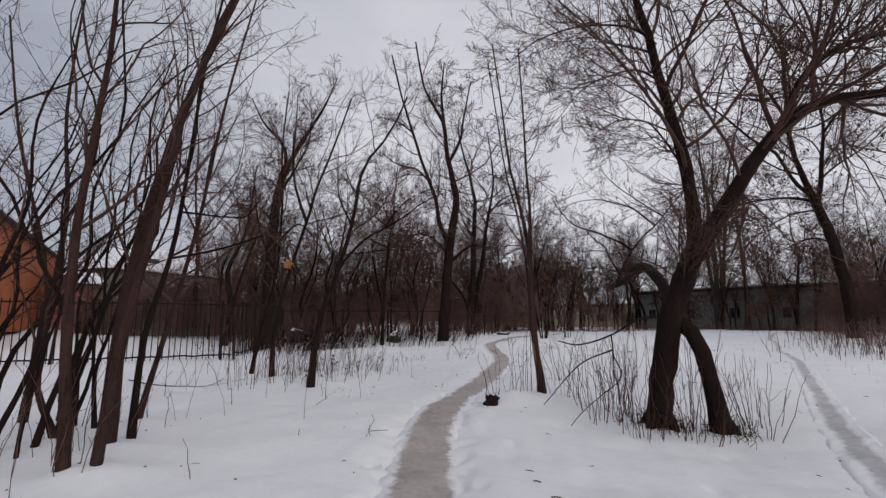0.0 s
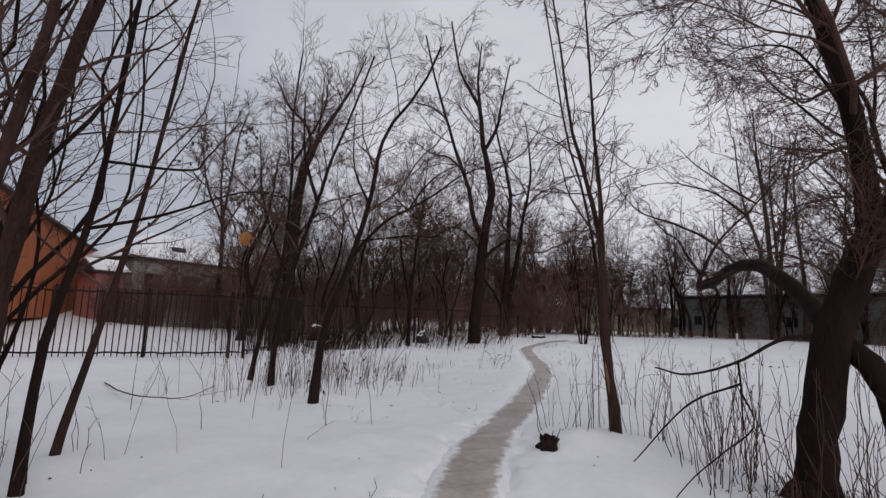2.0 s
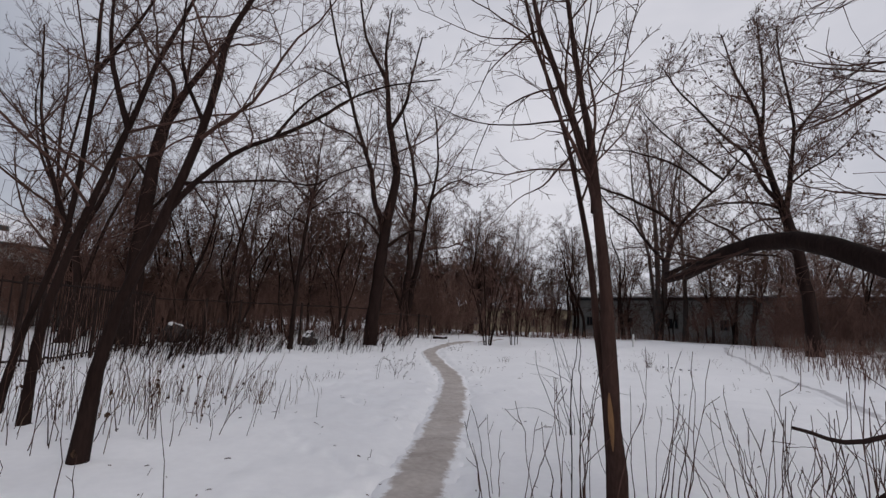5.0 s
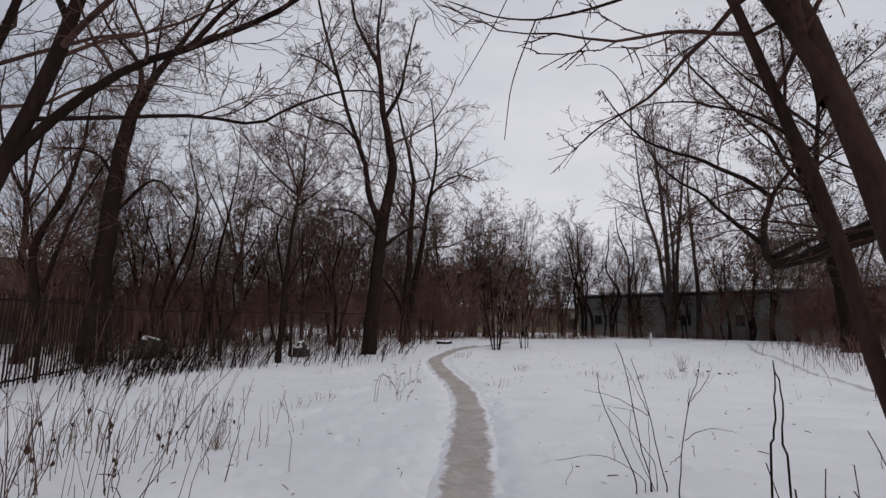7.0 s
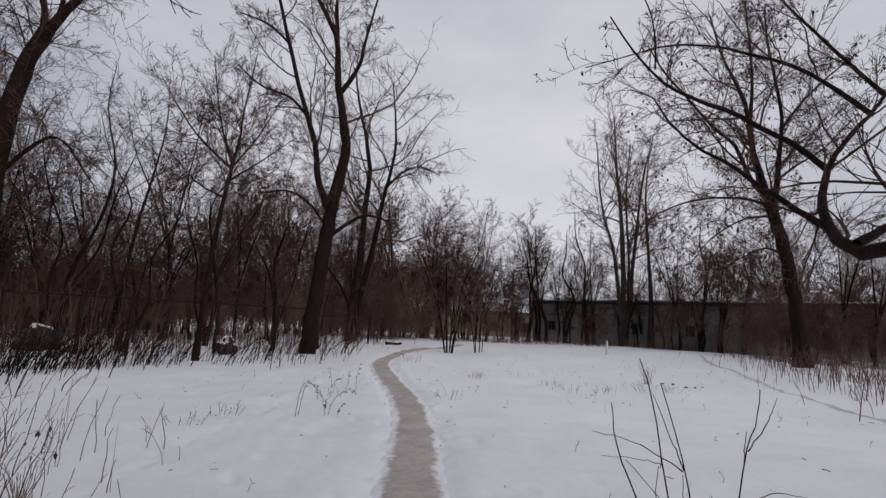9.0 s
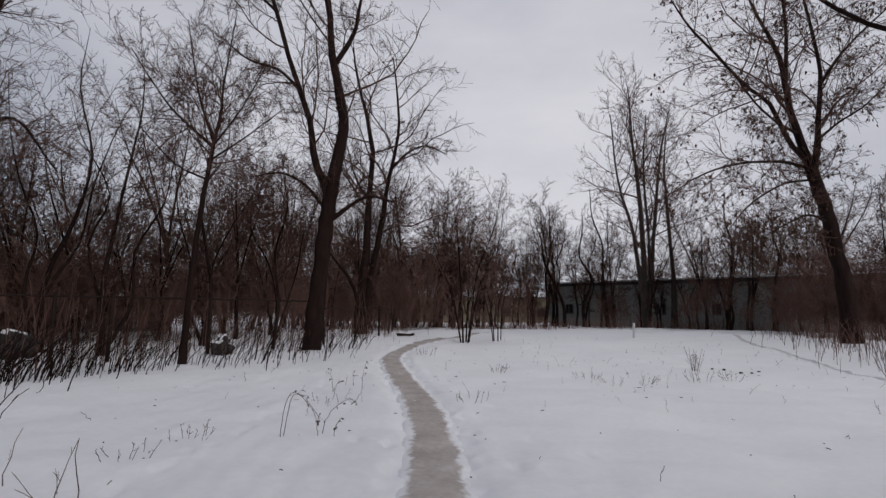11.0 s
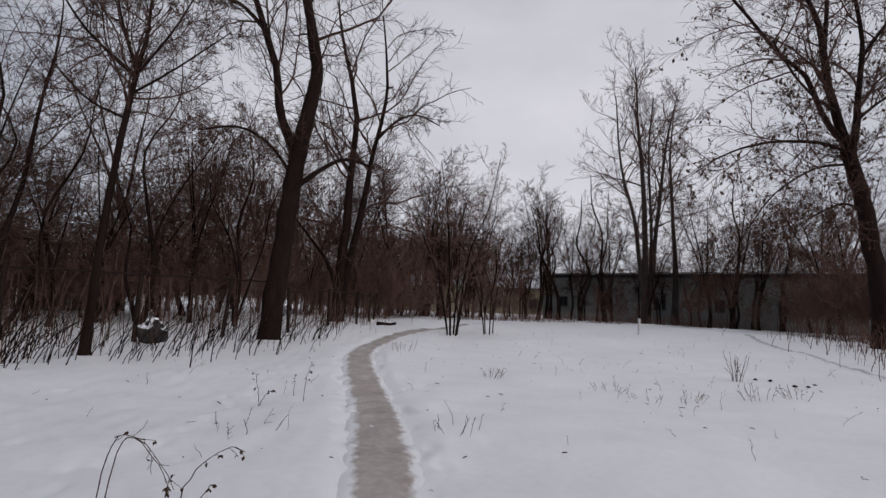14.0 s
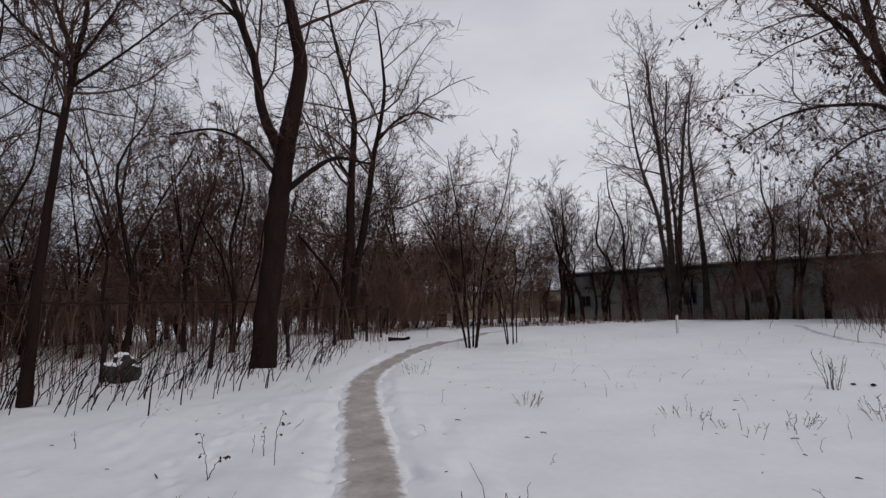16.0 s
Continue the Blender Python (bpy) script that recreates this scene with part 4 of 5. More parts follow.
def weed(label, stalks, radius=0.005, leaves=0, seed=1):
    """A dry weed from a few bent stalks, with small seed heads along their upper ends."""
    rng = np.random.default_rng(seed)
    origin = np.array(stalks[0][0])
    thing = tagged(new("weed"), label, "weed")
    thing.location = origin
    ends = []
    for pts in stalks:
        p = spline(np.array(pts) - origin, 14)
        p[1:] += rng.normal(size=p[1:].shape) * 0.006
        r = np.linspace(radius, radius * 0.5, 14)
        a, ra = sprout(p[None], r[None], 5, (0.4, 1.0), (20, 60), 0.16, 0.7, 4, rng, 0.0, 0.15, 0.6, 0.002)
        v, f = gather([tubes(p[None], r[None], 5), tubes(a, ra, 3)])
        child("stalk", from_arrays("stalk", v, f, TWIG), thing)
        ends.append(a)
    if leaves:
        child("seed_head", leaf_mesh(np.concatenate(ends), leaves, 0.035, rng, DEAD_LEAF, "seed_head"), thing, "dry dark seed heads")["kind"] = "stuff"
    return thing


weed("dry weed bent over into an arch in the snow", [[(0.6, 18.0, -0.12), (0.63, 18.0, 0.25), (0.72, 17.99, 0.5), (0.95, 17.97, 0.38), (1.12, 17.95, 0.1)], [(0.64, 18.02, -0.12), (0.7, 18.0, 0.3), (0.78, 18.0, 0.47), (0.96, 17.98, 0.33), (1.08, 17.96, 0.14)]], leaves=14, seed=4)
weed("dry weed with dark seed heads in the snow", [[(1.16, 17.95, -0.12), (1.2, 17.95, 0.12), (1.34, 17.94, 0.3), (1.5, 17.92, 0.4), (1.62, 17.9, 0.36)], [(1.1, 17.9, -0.12), (1.08, 17.9, 0.08), (1.1, 17.9, 0.2)], [(1.3, 17.8, -0.12), (1.33, 17.8, 0.05), (1.4, 17.8, 0.16)]], leaves=60, seed=5)
weed("withered curled weed in the snow", [[(1.5, 21.6, -0.06), (1.47, 21.6, 0.2), (1.42, 21.6, 0.42)], [(1.5, 21.62, -0.06), (1.6, 21.6, 0.12), (1.7, 21.6, 0.16)]], leaves=50, seed=6)
weed("thin dry weed with seed heads", [[(2.15, 21.9, -0.06), (2.17, 21.9, 0.3), (2.25, 21.9, 0.55)], [(2.0, 22.3, -0.06), (2.0, 22.3, 0.3)]], leaves=24, seed=7)
make_shrub(1.3, 20.0, 0.26, 7, 0.16, "sparse dry weeds in the snow", 47, 0.0035, (3, 0), foot=0.5, floor=0.0022, name="weed", up=-0.04)
make_shrub(12.4, 23.2, 0.8, 14, 0.2, "tuft of tall dark dry grass in the snow", 49, 0.006, (1, 0), foot=0.14, floor=0.004, name="grass_tuft")
for k, (x, y, hh, cnt) in enumerate([(6.1, 23.7, 0.3, 12), (8.05, 22.1, 0.28, 9), (8.1, 21.2, 0.3, 7), (9.2, 21.4, 0.3, 10), (10.45, 20.9, 0.4, 8), (11.6, 21.0, 0.35, 9), (3.9, 19.6, 0.3, 6), (-0.6, 18.3, 0.3, 8), (-1.1, 17.4, 0.26, 7), (5.0, 27.5, 0.35, 9)]):
    make_shrub(x, y, hh, cnt, 0.18, "small dry weeds poking out of the snow", 330 + k, 0.0045, (2, 0), foot=0.3, floor=0.003, name="weed", group="small weeds", start=0.3, up=-0.03, lengths=(0.4, 0.4))
make_shrub(-1.8, 14.25, 0.4, 22, 0.22, "small tuft of dry grass in the snow", 51, 0.004, (0, 0), foot=0.08, floor=0.003, name="grass_tuft", twig=STRAW)


# ---- stalks and woods ----
def stalk_field(name, spots, height, label, seed, mat, floor=0.0035, lean=0.25, leaves=0, bias=(0.0, 0.0)):
    """Many dry stalks that nobody could count, as one mesh."""
    rng = np.random.default_rng(seed)
    n = len(spots)
    z = snow_height(spots[:, 0], spots[:, 1]) - 0.03
    hs = height * rng.uniform(0.35, 1.1, n)
    d = rng.normal(size=(n, 2)) * lean + np.array(bias)
    t = np.linspace(0, 1, 5)[None, :]
    P = np.stack([spots[:, :1] + d[:, :1] * hs[:, None] * t ** 1.6, spots[:, 1:] + d[:, 1:] * hs[:, None] * t ** 1.6, z[:, None] + hs[:, None] * t], -1)
    P[:, 1:] += rng.normal(size=P[:, 1:].shape) * 0.012
    R = floor * rng.uniform(0.7, 1.6, n)[:, None] * np.linspace(1.2, 0.6, 5)[None, :]
    chunks = [tubes(P, R, 3)]
    P1, R1 = sprout(P[::2], R[::2], 2, (0.4, 1), (20, 55), 0.3, 0.8, 3, rng, 0.0, 0.1, 0.7, floor * 0.6)
    chunks.append(tubes(P1, R1, 3))
    v, f = gather(chunks)
    ob = tagged(new(name, from_arrays(name, v, f, mat)), label, "weeds", kind="stuff")
    if leaves:
        lv = new("withered_leaves", leaf_mesh(P1, leaves, 0.065, rng, DEAD_LEAF, "withered_leaves", 1.2))
        lv.parent = ob
    return ob


FENCE_NEAR = spline([(-22.0, 11.2), (-16.0, 14.6), (-11.6, 16.9), (-9.2, 17.9), (-7.9, 18.7)], 200)
FENCE_SIDE = spline([(-7.9, 18.8), (-7.95, 21.5), (-8.05, 24.3), (-8.2, 26.9)], 120)
FENCE = spline([(-8.15, 27.0), (-6.4, 27.8), (-5.0, 28.3), (-2.8, 29.4), (-0.3, 31.5), (1.7, 34.3), (3.5, 37.6), (5.2, 40.4), (6.4, 44.0), (7.4, 48.0)], 300)
rw = np.random.default_rng(8)
along = FENCE[rw.integers(0, 170, 360)]
stalk_field("fence_weeds", along + np.stack([rw.normal(0.9, 0.9, 360), rw.normal(-1.7, 1.1, 360)], 1), 1.3, "dark weed stalks leaning over along the fence foot", 61, BARK, 0.0085, 0.34, 0, (0.5, 0.05))
along = FENCE_SIDE[rw.integers(40, 120, 230)]
stalk_field("corner_weeds", along + np.stack([rw.normal(2.2, 1.0, 230), rw.normal(-0.6, 1.2, 230)], 1), 1.1, "dark leaning weed stalks at the fence corner", 71, BARK, 0.0085, 0.2, 0, (0.35, 0.1))
along = FENCE[rw.integers(0, 260, 330)]
stalk_field("fence_grass", along + np.stack([rw.normal(0.2, 0.9, 330), rw.normal(-0.3, 0.9, 330)], 1), 1.2, "thin dry upright stalks along the fence foot", 69, TWIG_RED, 0.006, 0.12)
stalk_field("fence_shoots", np.concatenate([FENCE[rw.integers(0, 290, 250)], FENCE_SIDE[rw.integers(30, 120, 90)]]) + rw.normal(size=(340, 2)) * 1.3 + np.array([-1.4, 1.8]), 2.7, "thin brown shoots growing behind the fence", 62, TWIG_RED, 0.011, 0.12)
stalk_field("clearing_weeds", np.stack([rw.normal(-3.6, 1.2, 190), rw.normal(14.4, 1.5, 190)], 1), 0.9, "patch of pale dry weeds standing in snow", 63, STRAW, 0.0038, 0.16, 0, (0.1, 0.0))
stalk_field("dark_weeds", np.stack([rw.normal(-2.7, 1.0, 60), rw.normal(12.9, 1.1, 60)], 1), 0.85, "dark weeds with curled withered leaves in snow", 70, TWIG, 0.0042, 0.25, 130, (0.12, 0.0))
stalk_field("edge_weeds", np.stack([rw.normal(-4.1, 1.0, 90), rw.normal(11.8, 1.1, 90)], 1), 1.25, "dry stalks round the foot of leaning trees", 64, TWIG, 0.0045, 0.2)
stalk_field("start_weeds", np.stack([rw.normal(-4.9, 0.8, 50), rw.normal(4.9, 1.1, 50)], 1), 1.1, "thin dry stalks in the thicket", 65, TWIG_RED, 0.004, 0.2)
stalk_field("root_grass", np.concatenate([np.array([[3.08, 6.2]]) + rw.normal(size=(150, 2)) * 0.26, np.array([[3.95, 5.95]]) + rw.normal(size=(110, 2)) * 0.22]), 0.3, "matted dry grass round the foot of two trunks", 72, DEAD_LEAF, 0.004, 0.5)
spots = np.stack([rw.uniform(-2.5, 22, 260), rw.uniform(5, 36, 260)], 1)
spots = spots[(path_distance(spots[:, 0], spots[:, 1], MAIN_PATH) > 0.6) & (path_distance(spots[:, 0], spots[:, 1], SIDE_PATH) > 0.6)]
stalk_field("scattered_stalks", spots, 0.28, "scattered dry stalks poking out of the snow", 66, TWIG, 0.003, 0.35)
bank = SIDE_PATH[rw.integers(330, 590, 700)] + np.stack([rw.normal(4.5, 1.8, 700), rw.normal(-1.2, 1.6, 700)], 1)
stalk_field("bank_weeds", bank, 1.4, "dry brown weeds on the snowy bank", 67, TWIG_RED, 0.008, 0.25)
far_line = np.stack([rw.uniform(8, 44, 1100), rw.uniform(0, 4, 1100)], 1)
far_line[:, 1] += 61 - 0.42 * far_line[:, 0]
stalk_field("far_weeds", far_line, 1.0, "strip of dry brown weeds before the far woods", 68, TWIG_RED, 0.012, 0.3)


def wood_tree(height, seed, spread=1, bark=None):
    r = np.random.default_rng(seed)
    stems = []
    h0 = height * r.uniform(0.22, 0.4)
    base = [(0, 0, 0), (r.normal() * 0.12, r.normal() * 0.12, h0 * 0.5), (r.normal() * 0.2, r.normal() * 0.2, h0)]
    stems.append((base, 0.011 * height + 0.02, 0.009 * height + 0.01))
    for k in range(3):
        a = r.uniform(0, math.tau)
        s = r.uniform(0.1, 0.24) * spread
        top = height * r.uniform(0.75, 1.0)
        b = base[2]
        stems.append(([b, (b[0] + math.cos(a) * s * top * 0.3, b[1] + math.sin(a) * s * top * 0.3, h0 + (top - h0) * 0.35),
                       (b[0] + math.cos(a) * s * top * 0.7, b[1] + math.sin(a) * s * top * 0.7, h0 + (top - h0) * 0.7),
                       (b[0] + math.cos(a) * s * top * 0.9, b[1] + math.sin(a) * s * top * 0.9, top)], 0.006 * height + 0.01, 0.009))
    return make_tree(stems, "bare dark tree in the dense woods", seed, counts=(10, 8, 4), lengths=(0.5, 0.52, 0.6), angles=(30, 75), start=0.12, twig_floor=0.0085, clear=(0,), far=True, stem_points=9, bark=bark, group="woods", wiggle=0.22)


PROTO = [wood_tree(hh, 400 + k, sp) for k, (hh, sp) in enumerate([(8.5, 1.5), (10, 1.3), (7.5, 1.9), (11, 1.2), (8, 1.7), (9.5, 1.8)])]
SHRUB = [make_shrub(0, 0, hh, cnt, sp, "dense brown leafless shrub in the undergrowth", 450 + k, 0.019, (12, 9), foot=0.6, floor=0.0088, twig=TWIG_RED, group="undergrowth", joined=True, start=0.26, lengths=(0.42, 0.5)) for k, (hh, cnt, sp) in enumerate([(4.4, 8, 1.9), (5.4, 9, 2.1), (3.7, 8, 1.9), (3.0, 8, 1.6)])]


def scatter(protos, places, seed, lo=0.8, hi=1.2):
    r = np.random.default_rng(seed)
    for n, (x, y) in enumerate(places):
        ob = protos[n % len(protos)]
        s = r.uniform(lo, hi)
        m = pose(x, y, float(lie(x, y)) - 0.05, r.normal() * 2, r.normal() * 2, r.uniform(0, 360)) @ Matrix.Diagonal((s, s, s * r.uniform(0.9, 1.15), 1))
        if not ob.get("placed"):
            ob["placed"] = 1
            ob.matrix_basis = m
        else:
            copy_thing(ob, m)


def strewn(n, seed, a, b, width, gap=1.6):
    """n places in a band of that width along the line from a to b, kept apart."""
    r = np.random.default_rng(seed)
    a, b = np.array(a, float), np.array(b, float)
    d = (b - a) / np.linalg.norm(b - a)
    nrm = np.array([-d[1], d[0]])
    out = []
    for _ in range(n * 30):
        p = a + (b - a) * r.uniform() + nrm * r.uniform(0, width)
        if all((p[0] - q[0]) ** 2 + (p[1] - q[1]) ** 2 > gap * gap for q in out):
            out.append(p)
        if len(out) == n:
            break
    return out


def clear_view(places):
    """Keep the open sky over the houses and the ground in front of them free."""
    return [p for p in places if p[0] > -0.5 - 0.41 * (p[1] - 2.6) and not (18 < p[0] and p[1] < 40 and p[0] + p[1] < 58)]


trees_at = clear_view(strewn(32, 1, (-14.5, 28.2), (0.2, 40.0), 8, 1.6) + strewn(10, 2, (-10, 42), (4, 52), 9, 2.4) + strewn(46, 3, (3, 49), (22, 61), 12, 1.7))
scatter(PROTO, strewn(26, 4, (24, 59), (41, 40), 4, 1.5) + strewn(16, 9, (40, 66), (56, 44), 10, 2.2) + strewn(10, 5, (46, 66), (60, 34), 14, 2.2) + strewn(10, 7, (33, 35), (42, 20), 8, 1.8), 23, 0.8, 1.2)
scatter(PROTO, [p for p in trees_at if p[1] > 44] + strewn(12, 8, (4, 64), (22, 74), 8, 2.2), 21, 0.95, 1.3)
scatter(PROTO, [p for p in trees_at if p[1] <= 44], 24, 0.6, 0.95)
shrubs_at = clear_view(strewn(28, 11, (-14.5, 29.6), (0.2, 40.4), 6.0, 1.05) + strewn(24, 12, (-8, 36), (5, 50), 7, 1.4) + strewn(28, 13, (5.0, 47.5), (13.0, 55.0), 7, 1.0))
shrubs_at += strewn(13, 14, (27.0, 56.5), (43.5, 32), 2.2, 1.4) + strewn(16, 16, (-23, 37.5), (-8, 42), 3, 1.3) + strewn(32, 15, (29.6, 35.0), (37.5, 22.5), 8, 1.1) + strewn(26, 17, (-14, 62), (8, 66), 6, 1.5)
scatter(SHRUB, shrubs_at, 22, 0.75, 1.15)
scatter(PROTO, strewn(28, 19, (14.5, 57), (29, 58.5), 7, 1.4), 26, 0.75, 1.15)
scatter(SHRUB, strewn(10, 29, (11.0, 51.5), (27.5, 56.0), 5, 1.2), 28, 0.6, 1.0)
scatter(SHRUB, strewn(6, 33, (-13.5, 29.5), (-8.0, 33.0), 4, 1.2), 35, 0.85, 1.25)
scatter(PROTO, strewn(5, 34, (-13.5, 31.0), (-8.5, 34.0), 3, 1.8), 36, 0.75, 1.0)
scatter(PROTO, strewn(14, 20, (16, 100), (50, 80), 6, 2.5), 27, 1.1, 1.5)
scatter(SHRUB, strewn(34, 18, (-24.5, 33.5), (-10.5, 33.0), 6, 1.2), 25, 0.55, 0.95)
make_tree([
    ([(-9.05, 26.95, 0.2), (-9.09, 26.97, 3.53), (-8.96, 26.93, 6.63), (-8.79, 26.9, 9.03), (-8.29, 26.79, 10.6)], 0.36, 0.22),
    ([(-8.35, 26.8, 10.4), (-7.43, 26.6, 12.04), (-6.35, 26.35, 13.74), (-5.48, 26.15, 15.75)], 0.17, 0.03),
    ([(-8.35, 26.8, 10.4), (-8.65, 26.87, 11.78), (-9.9, 27.15, 13.18), (-10.8, 27.35, 14.87)], 0.12, 0.03),
    ([(-8.0, 26.7, 11.2), (-7.93, 26.7, 12.7), (-7.9, 26.7, 14.6)], 0.08, 0.02),
    ([(-8.93, 26.9, 6.9), (-9.9, 27.1, 8.0), (-11.6, 27.4, 8.2)], 0.09, 0.02),
    ([(-8.9, 26.9, 5.6), (-7.4, 26.5, 6.9), (-6.0, 26.2, 5.4)], 0.08, 0.02)],
    "big dark leaning tree behind the fence", 22, counts=(15, 10, 7), lengths=(0.5, 0.45, 0.45), up=(0.02, 0.0, 0.0), clear=(0,), start=0.2, twig_floor=0.006, angles=(35, 85), wiggle=0.2)
for k, (x, y, hh) in enumerate([(-5.6, 29.6, 11.0), (-8.2, 31.5, 12.5), (-3.4, 34.0, 11.0), (-0.6, 37.5, 11.5), (-12.5, 30.0, 12.0)]):
    make_tree([(grown(x, y, hh, (0.03, 0), 0.035, 80 + k), 0.11, 0.007), (grown(x, y, hh * 0.85, (-0.22, 0.05), 0.04, 90 + k), 0.07, 0.006), (grown(x, y, hh * 0.8, (0.25, -0.05), 0.04, 95 + k), 0.07, 0.006)],
              "bare dark many-stemmed tree behind the fence", 85 + k, counts=(10, 7, 6), lengths=(0.42, 0.47, 0.45), start=0.25, twig_floor=0.006, far=True)
make_tree([(grown(-11.4, 27.0, 10.5, (0.12, 0), 0.03, 61), 0.2, 0.03), (grown(-11.3, 27.0, 9.0, (0.28, 0), 0.03, 62), 0.12, 0.02)],
          "dark forked tree behind the fence", 23, counts=(12, 8, 6), lengths=(0.42, 0.45, 0.45), start=0.3, twig_floor=0.006)
make_tree([
    ([(33.08, 51.37, 0.4), (32.95, 51.41, 12.5), (32.44, 51.57, 19.0), (32.18, 51.65, 25.5)], 0.34, 0.05),
    ([(33.0, 51.4, 0.6), (32.18, 51.65, 9.74), (30.88, 52.04, 15.3), (30.32, 52.2, 22.5)], 0.25, 0.05),
    ([(33.2, 51.3, 0.6), (34.23, 51.03, 10.92), (35.06, 50.78, 18.0), (36.16, 50.45, 23.0)], 0.26, 0.05),
    ([(33.3, 51.3, 0.6), (33.6, 51.2, 9.0), (33.3, 51.2, 16.5), (33.9, 51.2, 22.5)], 0.2, 0.05)],
    "tall pale grey tree with several upright trunks", 71, counts=(17, 9, 6), wiggle=0.18, lengths=(0.36, 0.45, 0.45), angles=(30, 72), start=0.3, twig_floor=0.012, bark=BARK_PALE)
make_tree([(grown(36.0, 51.0, 21, (0.01, 0), 0.01, 3), 0.3, 0.05)], "tall straight grey tree before the long building", 72, counts=(16, 8, 5), lengths=(0.24, 0.45, 0.45), angles=(25, 50), start=0.35, twig_floor=0.012, bark=BARK_PALE)
for k, (x, y, hh, ln) in enumerate([(28.5, 55, 12, 0.0), (30.2, 53.5, 14, -0.12), (38.5, 47, 13, 0.04), (40.5, 44, 11, 0.08), (27.0, 56.5, 11, -0.3), (25.0, 57, 13, 0.05)]):
    make_tree([(grown(x, y, hh, (ln, 0), 0.03, 500 + k), 0.2, 0.03), (grown(x, y, hh * 0.9, (ln + 0.18, 0.05), 0.03, 520 + k), 0.13, 0.025)], "bare dark tree before the long building", 510 + k, counts=(9, 6, 4), lengths=(0.3, 0.42, 0.42), start=0.3, twig_floor=0.011)

make_tree([
    ([(-17.88, 38.00, 1.00), (-18.04, 38.00, 3.98), (-18.03, 38.00, 6.12), (-18.25, 38.00, 8.51)], 0.2, 0.14),
    ([(-18.22, 38.00, 8.20), (-19.56, 38.00, 10.89), (-20.30, 38.00, 14.00), (-20.30, 38.00, 16.29)], 0.1, 0.03),
    ([(-18.24, 38.00, 8.38), (-17.91, 38.00, 11.84), (-17.57, 38.00, 15.26), (-16.90, 38.00, 17.59)], 0.11, 0.03),
    ([(-18.25, 38.00, 8.46), (-18.65, 38.00, 11.82), (-18.68, 38.00, 15.44), (-19.08, 38.00, 18.20)], 0.1, 0.03),
    ([(-18.19, 38.00, 7.42), (-17.07, 38.00, 9.65), (-15.75, 38.00, 11.93), (-15.07, 38.00, 14.22)], 0.08, 0.025)],
    "dark round-headed tree between the fence and the houses", 24, counts=(12, 9, 6), lengths=(0.42, 0.46, 0.45), clear=(0,), angles=(28, 65), twig_floor=0.0085, wiggle=0.16)


# ---- fence ----
def fence_run(line, posts, post_h, pickets):
    seg = np.linalg.norm(np.diff(line, axis=0), axis=1)
    s = np.concatenate([[0], np.cumsum(seg)])
    total = s[-1]
    place = lambda d: (float(np.interp(d, s, line[:, 0])), float(np.interp(d, s, line[:, 1])))
    thing = tagged(new("iron_fence"), "rusty dark iron fence with posts, rails and thin pickets", "fence")
    bm = bmesh.new()
    bmesh.ops.create_cone(bm, cap_ends=True, segments=8, radius1=0.05 if pickets else 0.07, radius2=0.045 if pickets else 0.06, depth=post_h)
    post_me = bpy.data.meshes.new("post")
    bm.to_mesh(post_me)
    bm.free()
    post_me.materials.append(IRON)
    bm = bmesh.new()
    bmesh.ops.create_cone(bm, cap_ends=True, segments=5, radius1=0.019, radius2=0.017, depth=1.0)
    picket_me = bpy.data.meshes.new("picket")
    bm.to_mesh(picket_me)
    bm.free()
    picket_me.materials.append(IRON)
    r = np.random.default_rng(3)
    stands = posts if isinstance(posts, list) else [place(d) for d in np.arange(0.0, total, posts)]
    for x, y in stands:
        p = child("post", post_me, thing)
        p.matrix_basis = pose(x, y, float(lie(x, y)) + post_h / 2 - 0.1, r.normal() * 1.2, r.normal() * 1.2, 0)
    for z0 in ((0.18, post_h - 0.28) if pickets else (post_h - 0.22,)):
        xs = [place(q) for q in np.linspace(0, total, 60)]
        P = np.array([[x, y, float(lie(x, y)) + z0 + r.normal() * 0.012] for x, y in xs])[None]
        v, f = tubes(P, np.full(P.shape[:2], 0.03), 5)
        child("rail", from_arrays("rail", v, f, IRON), thing)
    d = 0.15
    top = post_h - 0.2
    while pickets and d < total:
        x, y = place(d)
        p = child("picket", picket_me, thing)
        p.matrix_basis = pose(x, y, float(lie(x, y)) + 0.05 + top / 2, r.normal() * 0.8, r.normal() * 0.8, 0) @ Matrix.Diagonal((1, 1, top, 1))
        d += pickets
    return thing


fence_run(FENCE_NEAR, 2.6, 2.4, 0.19)
fence_run(FENCE_SIDE, 2.8, 2.4, 0.16)
fence_run(FENCE[:165], [(-8.15, 27.0), (-6.35, 27.85), (-5.0, 28.3), (-2.4, 29.7), (-0.25, 31.55)], 2.2, 0)
fence_run(FENCE[166:], [(1.7, 34.3), (3.5, 37.6), (5.2, 40.4), (6.4, 44.0), (7.4, 48.0)], 1.85, 0)


